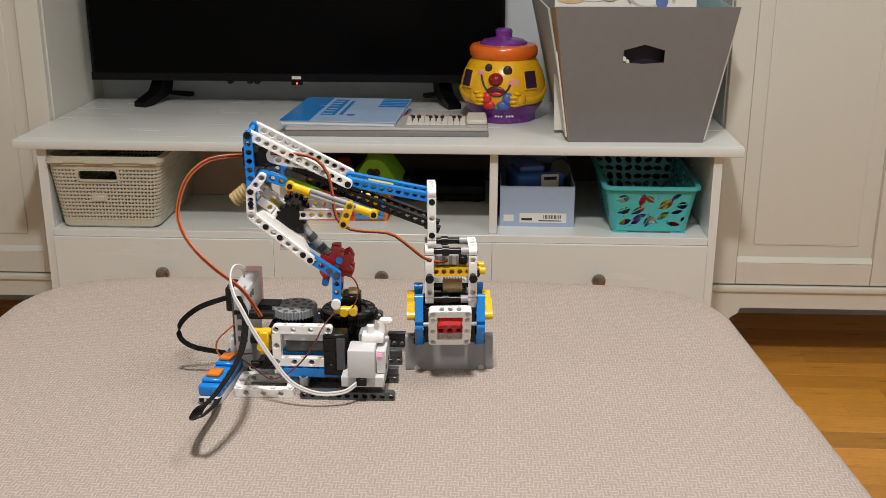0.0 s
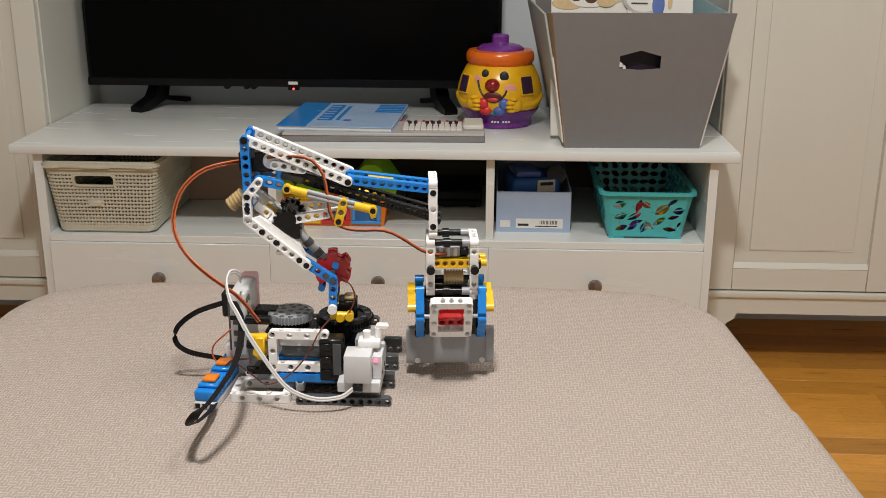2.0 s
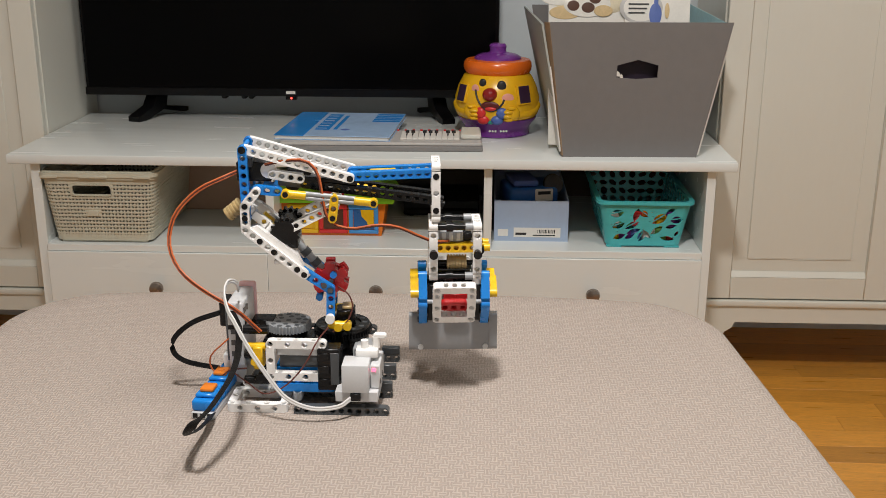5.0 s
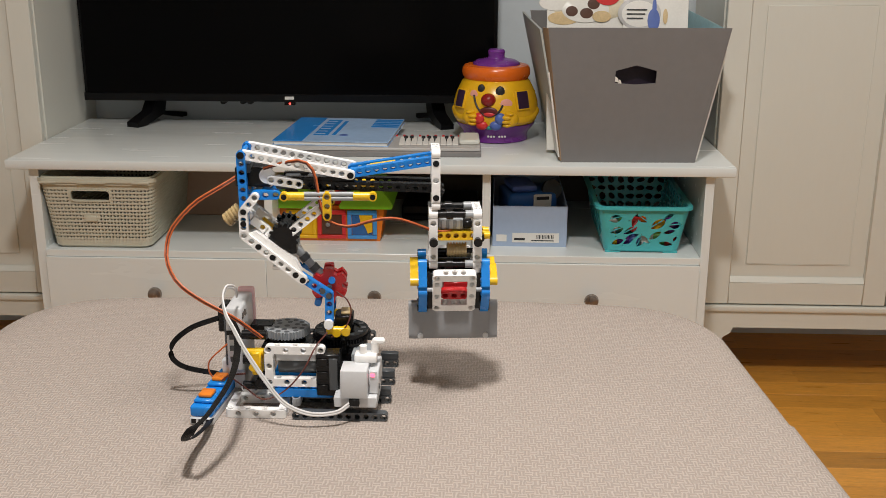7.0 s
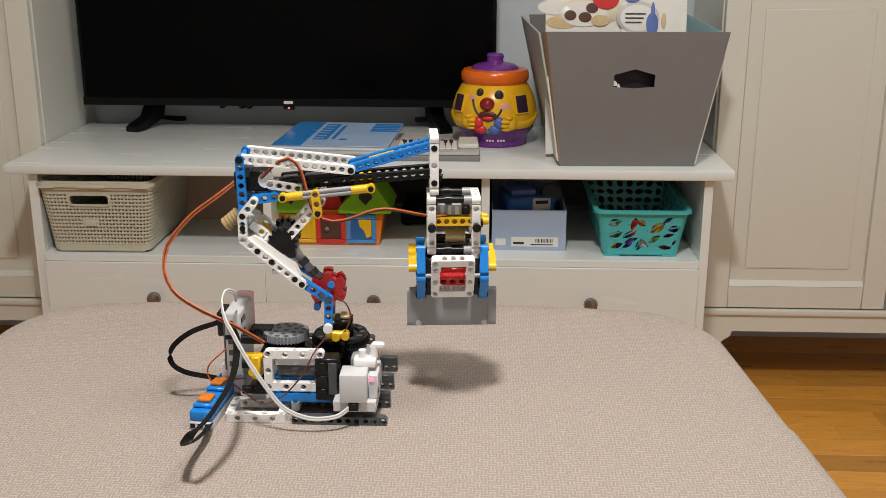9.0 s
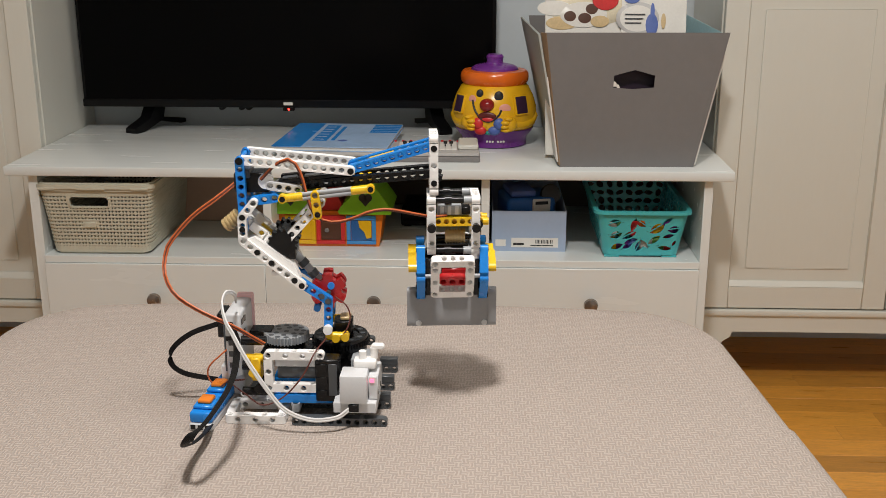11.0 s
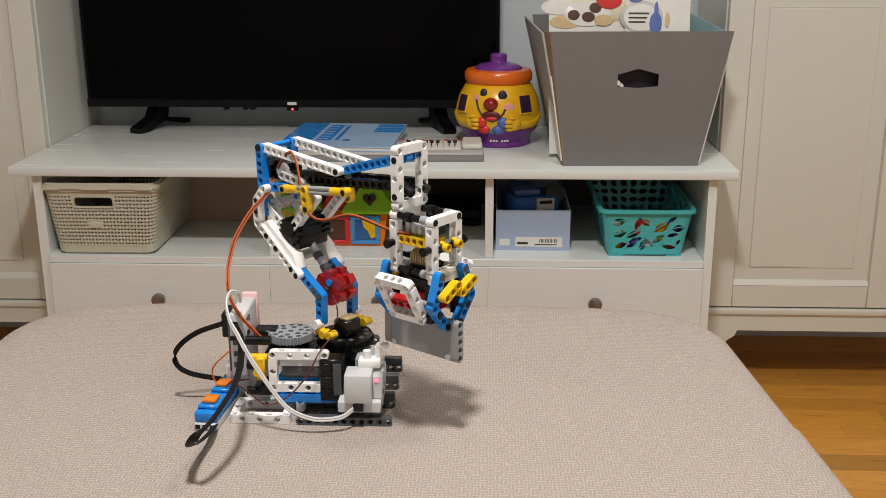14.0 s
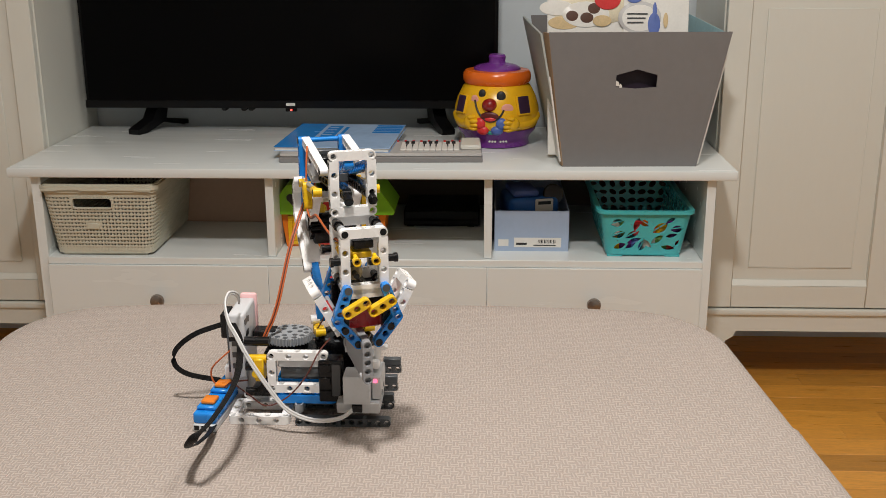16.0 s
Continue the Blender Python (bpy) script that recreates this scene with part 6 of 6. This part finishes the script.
def knee_at(t):
    """Where white and blue links meet: 12.5 from the column, 9.8 from the top frame's pin."""
    g = gripper_at(t)
    a, c = Vector((COL[0], COL[1])), Vector((g.x + 0.05, g.z + 4.0))
    d = c - a
    r1, r2, L = 12.5, 9.8, (c - a).length
    x = (r1 * r1 - r2 * r2 + L * L) / (2 * L)
    y = math.sqrt(max(r1 * r1 - x * x, 0))
    e = d.normalized()
    n = Vector((-e.y, e.x))
    p = a + e * x - n * y
    return p, c


def about(point, angle):
    """A turn upwards by angle about a pivot given in modules."""
    return Matrix.Translation(Vector(point) * M) @ Matrix.Rotation(-angle, 4, "Y")


# cords that bend: the servo lead from the base, and the gripper's lead along the boom
LEAD_LOW = [(0.0271, -1.2170, 0.6741), (0.0130, -1.2220, 0.7006), (-0.0122, -1.22, 0.7206), (-0.0296, -1.215, 0.7354), (-0.0433, -1.205, 0.7498), (-0.0494, -1.195, 0.7683), (-0.0404, -1.19, 0.796), (-0.0224, -1.185, 0.8119), (-0.002, -1.18, 0.8157)]
LEAD_HIGH = [(0.0377, -1.2170, 0.6725), (0.0121, -1.2240, 0.6915), (-0.0186, -1.22, 0.7043), (-0.0418, -1.215, 0.718), (-0.053, -1.205, 0.7324), (-0.0554, -1.195, 0.7456), (-0.0511, -1.19, 0.7599), (-0.0303, -1.185, 0.7836), (-0.0063, -1.18, 0.8012)]
LEAD_B = [(0.0273, -1.19, 0.6618), (0.031, -1.188, 0.672), (0.037, -1.184, 0.684), (0.042, -1.178, 0.700), (0.0455, -1.168, 0.718), (0.049, -1.155, 0.738), (0.054, -1.138, 0.760), (0.060, -1.118, 0.780), (0.067, -1.095, 0.797)]
GRIP_LEAD = [
    (-20.0, [(-8.2, 26.3), (-6.0, 26.4), (-3.3, 25.9), (-1.8, 24.2), (-1.3, 21.6), (-1.0, 19.3), (0.0, 18.0), (1.9, 17.5), (5.1, 17.2), (7.0, 15.9), (9.0, 14.1), (10.6, 13.4), (11.8, 13.4)]),
    (-0.6, [(-8.2, 26.9), (-6.0, 27.6), (-3.8, 27.9), (-2.5, 26.8), (-2.0, 24.2), (-1.6, 22.1), (-0.7, 20.9), (1.5, 20.4), (4.1, 21.1), (6.6, 21.3), (9.2, 20.4), (11.2, 19.5), (13.0, 19.4)]),
    (6.0, [(-8.4, 26.3), (-6.6, 28.1), (-4.9, 28.7), (-3.8, 27.2), (-3.1, 24.4), (-2.3, 22.4), (-0.5, 21.6), (1.6, 21.9), (4.0, 22.8), (6.1, 23.0), (9.3, 22.3), (11.0, 21.9), (12.6, 21.9)])]


def lead_points(t):
    f = min(max((4.5 - along(TURN, t)) / 76.0, 0.0), 1.0)
    f = f ** 1.15
    a = radians(along(TURN, t))
    end = Vector((-11.4 * math.cos(a), -11.4 * math.sin(a), 25.6)) * M + Vector((0, 0, LIFT))
    up = min(max((along(HEIGHT, t) - 12.3) / 8.8, 0.0), 1.0)
    pts = [Vector(a).lerp(Vector(b), up).lerp(Vector(q), f) - HUB for a, b, q in zip(LEAD_LOW, LEAD_HIGH, LEAD_B)]
    return pts + [end]


def grip_points(t):
    b = math.degrees(boom_angle(t))
    rows = GRIP_LEAD
    i = 0 if b < rows[1][0] else 1
    f = (b - rows[i][0]) / (rows[i + 1][0] - rows[i][0])
    out = []
    for k, (p, q) in enumerate(zip(rows[i][1], rows[i + 1][1])):
        v = -2.0 - 1.6 * math.sin(math.pi * min(k / 6, 1) * 0.5) + (1.2 * (k - 9) / 3 if k > 9 else 0)
        out.append(Vector((p[0] + (q[0] - p[0]) * f, v, p[1] + (q[1] - p[1]) * f)) * M)
    return out


def moving_cord(name, points, n, r, material, parent, offset, times):
    """Rigid short pieces, each keyed along a cord that changes its course."""
    length = max(sum((b - a).length for a, b in zip(even(points(t), n), even(points(t), n)[1:])) for t in (0.0, 7.0, 16.0)) / n * 1.12
    bm = B()
    tube(bm, [(-length / 2, 0, 0), (-length * 0.46, 0, 0), (length * 0.46, 0, 0), (length / 2, 0, 0)], r, 8)
    me = finish(name, bm, material)
    obs = [share(name, me, parent, Matrix.Identity(4)) for _ in range(n)]
    rows = [[] for _ in range(n)]
    for t in times:
        p = even(points(t), n)
        for i in range(n):
            d = p[i + 1] - p[i]
            side = d.cross(Vector((0.1, 0.9, 0.2))).normalized()
            m = Matrix.Translation((p[i] + p[i + 1]) / 2 + side * offset) @ d.to_track_quat("X", "Z").to_matrix().to_4x4()
            rows[i].append((t, m))
    for ob, rr in zip(obs, rows):
        walk(ob, rr)


def motions():
    half = [k * 0.5 for k in range(33)]
    walk(table, [(t, Matrix.Translation((0, 0, LIFT)) @ Matrix.Rotation(radians(along(TURN, t)), 4, "Z")) for t in TIMES])
    walk(drive, [(t, Matrix.Translation(Vector((-6.45, -0.85, 7.2)) * M) @ Matrix.Rotation(radians(-1.4 * along(TURN, t)), 4, "Z")) for t in TIMES])
    for ob in BOOM:
        walk(ob, [(t, about(PIV, boom_angle(t))) for t in half])
    for ob in SLIDE:
        rows = []
        for t in half:
            b = boom_angle(t)
            s = float(np.interp(math.degrees(b), (-20, -0.6, 5.7), (10.4, 8.17, 7.0)))
            rows.append((t, about(PIV, b) @ Matrix.Translation(Vector((s, 0, 0.05)) * M)))
        walk(ob, rows)
    for ob in LIFTER:
        walk(ob, [(t, about(KNEE, radians(float(np.interp(math.degrees(boom_angle(t)), (-20, -12, -0.6, 5.7), (0, 15, 38, 47)))))) for t in half])
    for ob in UPPER:
        walk(ob, [(t, about(TOPP, math.atan2(knee_at(t)[0].y - COL[1], knee_at(t)[0].x - COL[0]))) for t in half])
    for ob in FORE:
        rows = []
        for t in half:
            p, c = knee_at(t)
            rows.append((t, about((p.x, 0, p.y), math.atan2(c.y - p.y, c.x - p.x))))
        walk(ob, rows)
    for ob in GRIP:
        walk(ob, [(t, Matrix.Translation(gripper_at(t) * M)) for t in half])
    rows = []
    for t in TIMES:
        g = gripper_at(t) - LOW + PC
        rows.append((t, Matrix.Translation(HUB + Vector((0, 0, LIFT))) @ Matrix.Rotation(radians(along(TURN, t)), 4, "Z") @ Matrix.Translation(g * M)))
    walk(panel, rows)
    for k in (-1, 0, 1):
        moving_cord("servo_lead", lead_points, 26, 0.00088, W_ORANGE if k else W_BROWN, robot, k * 0.0012, half)
    for k in (-0.5, 0.5):
        moving_cord("gripper_lead", grip_points, 26, 0.0009, W_ORANGE if k > 0 else W_BROWN, table, k * 0.0013, half)


motions()
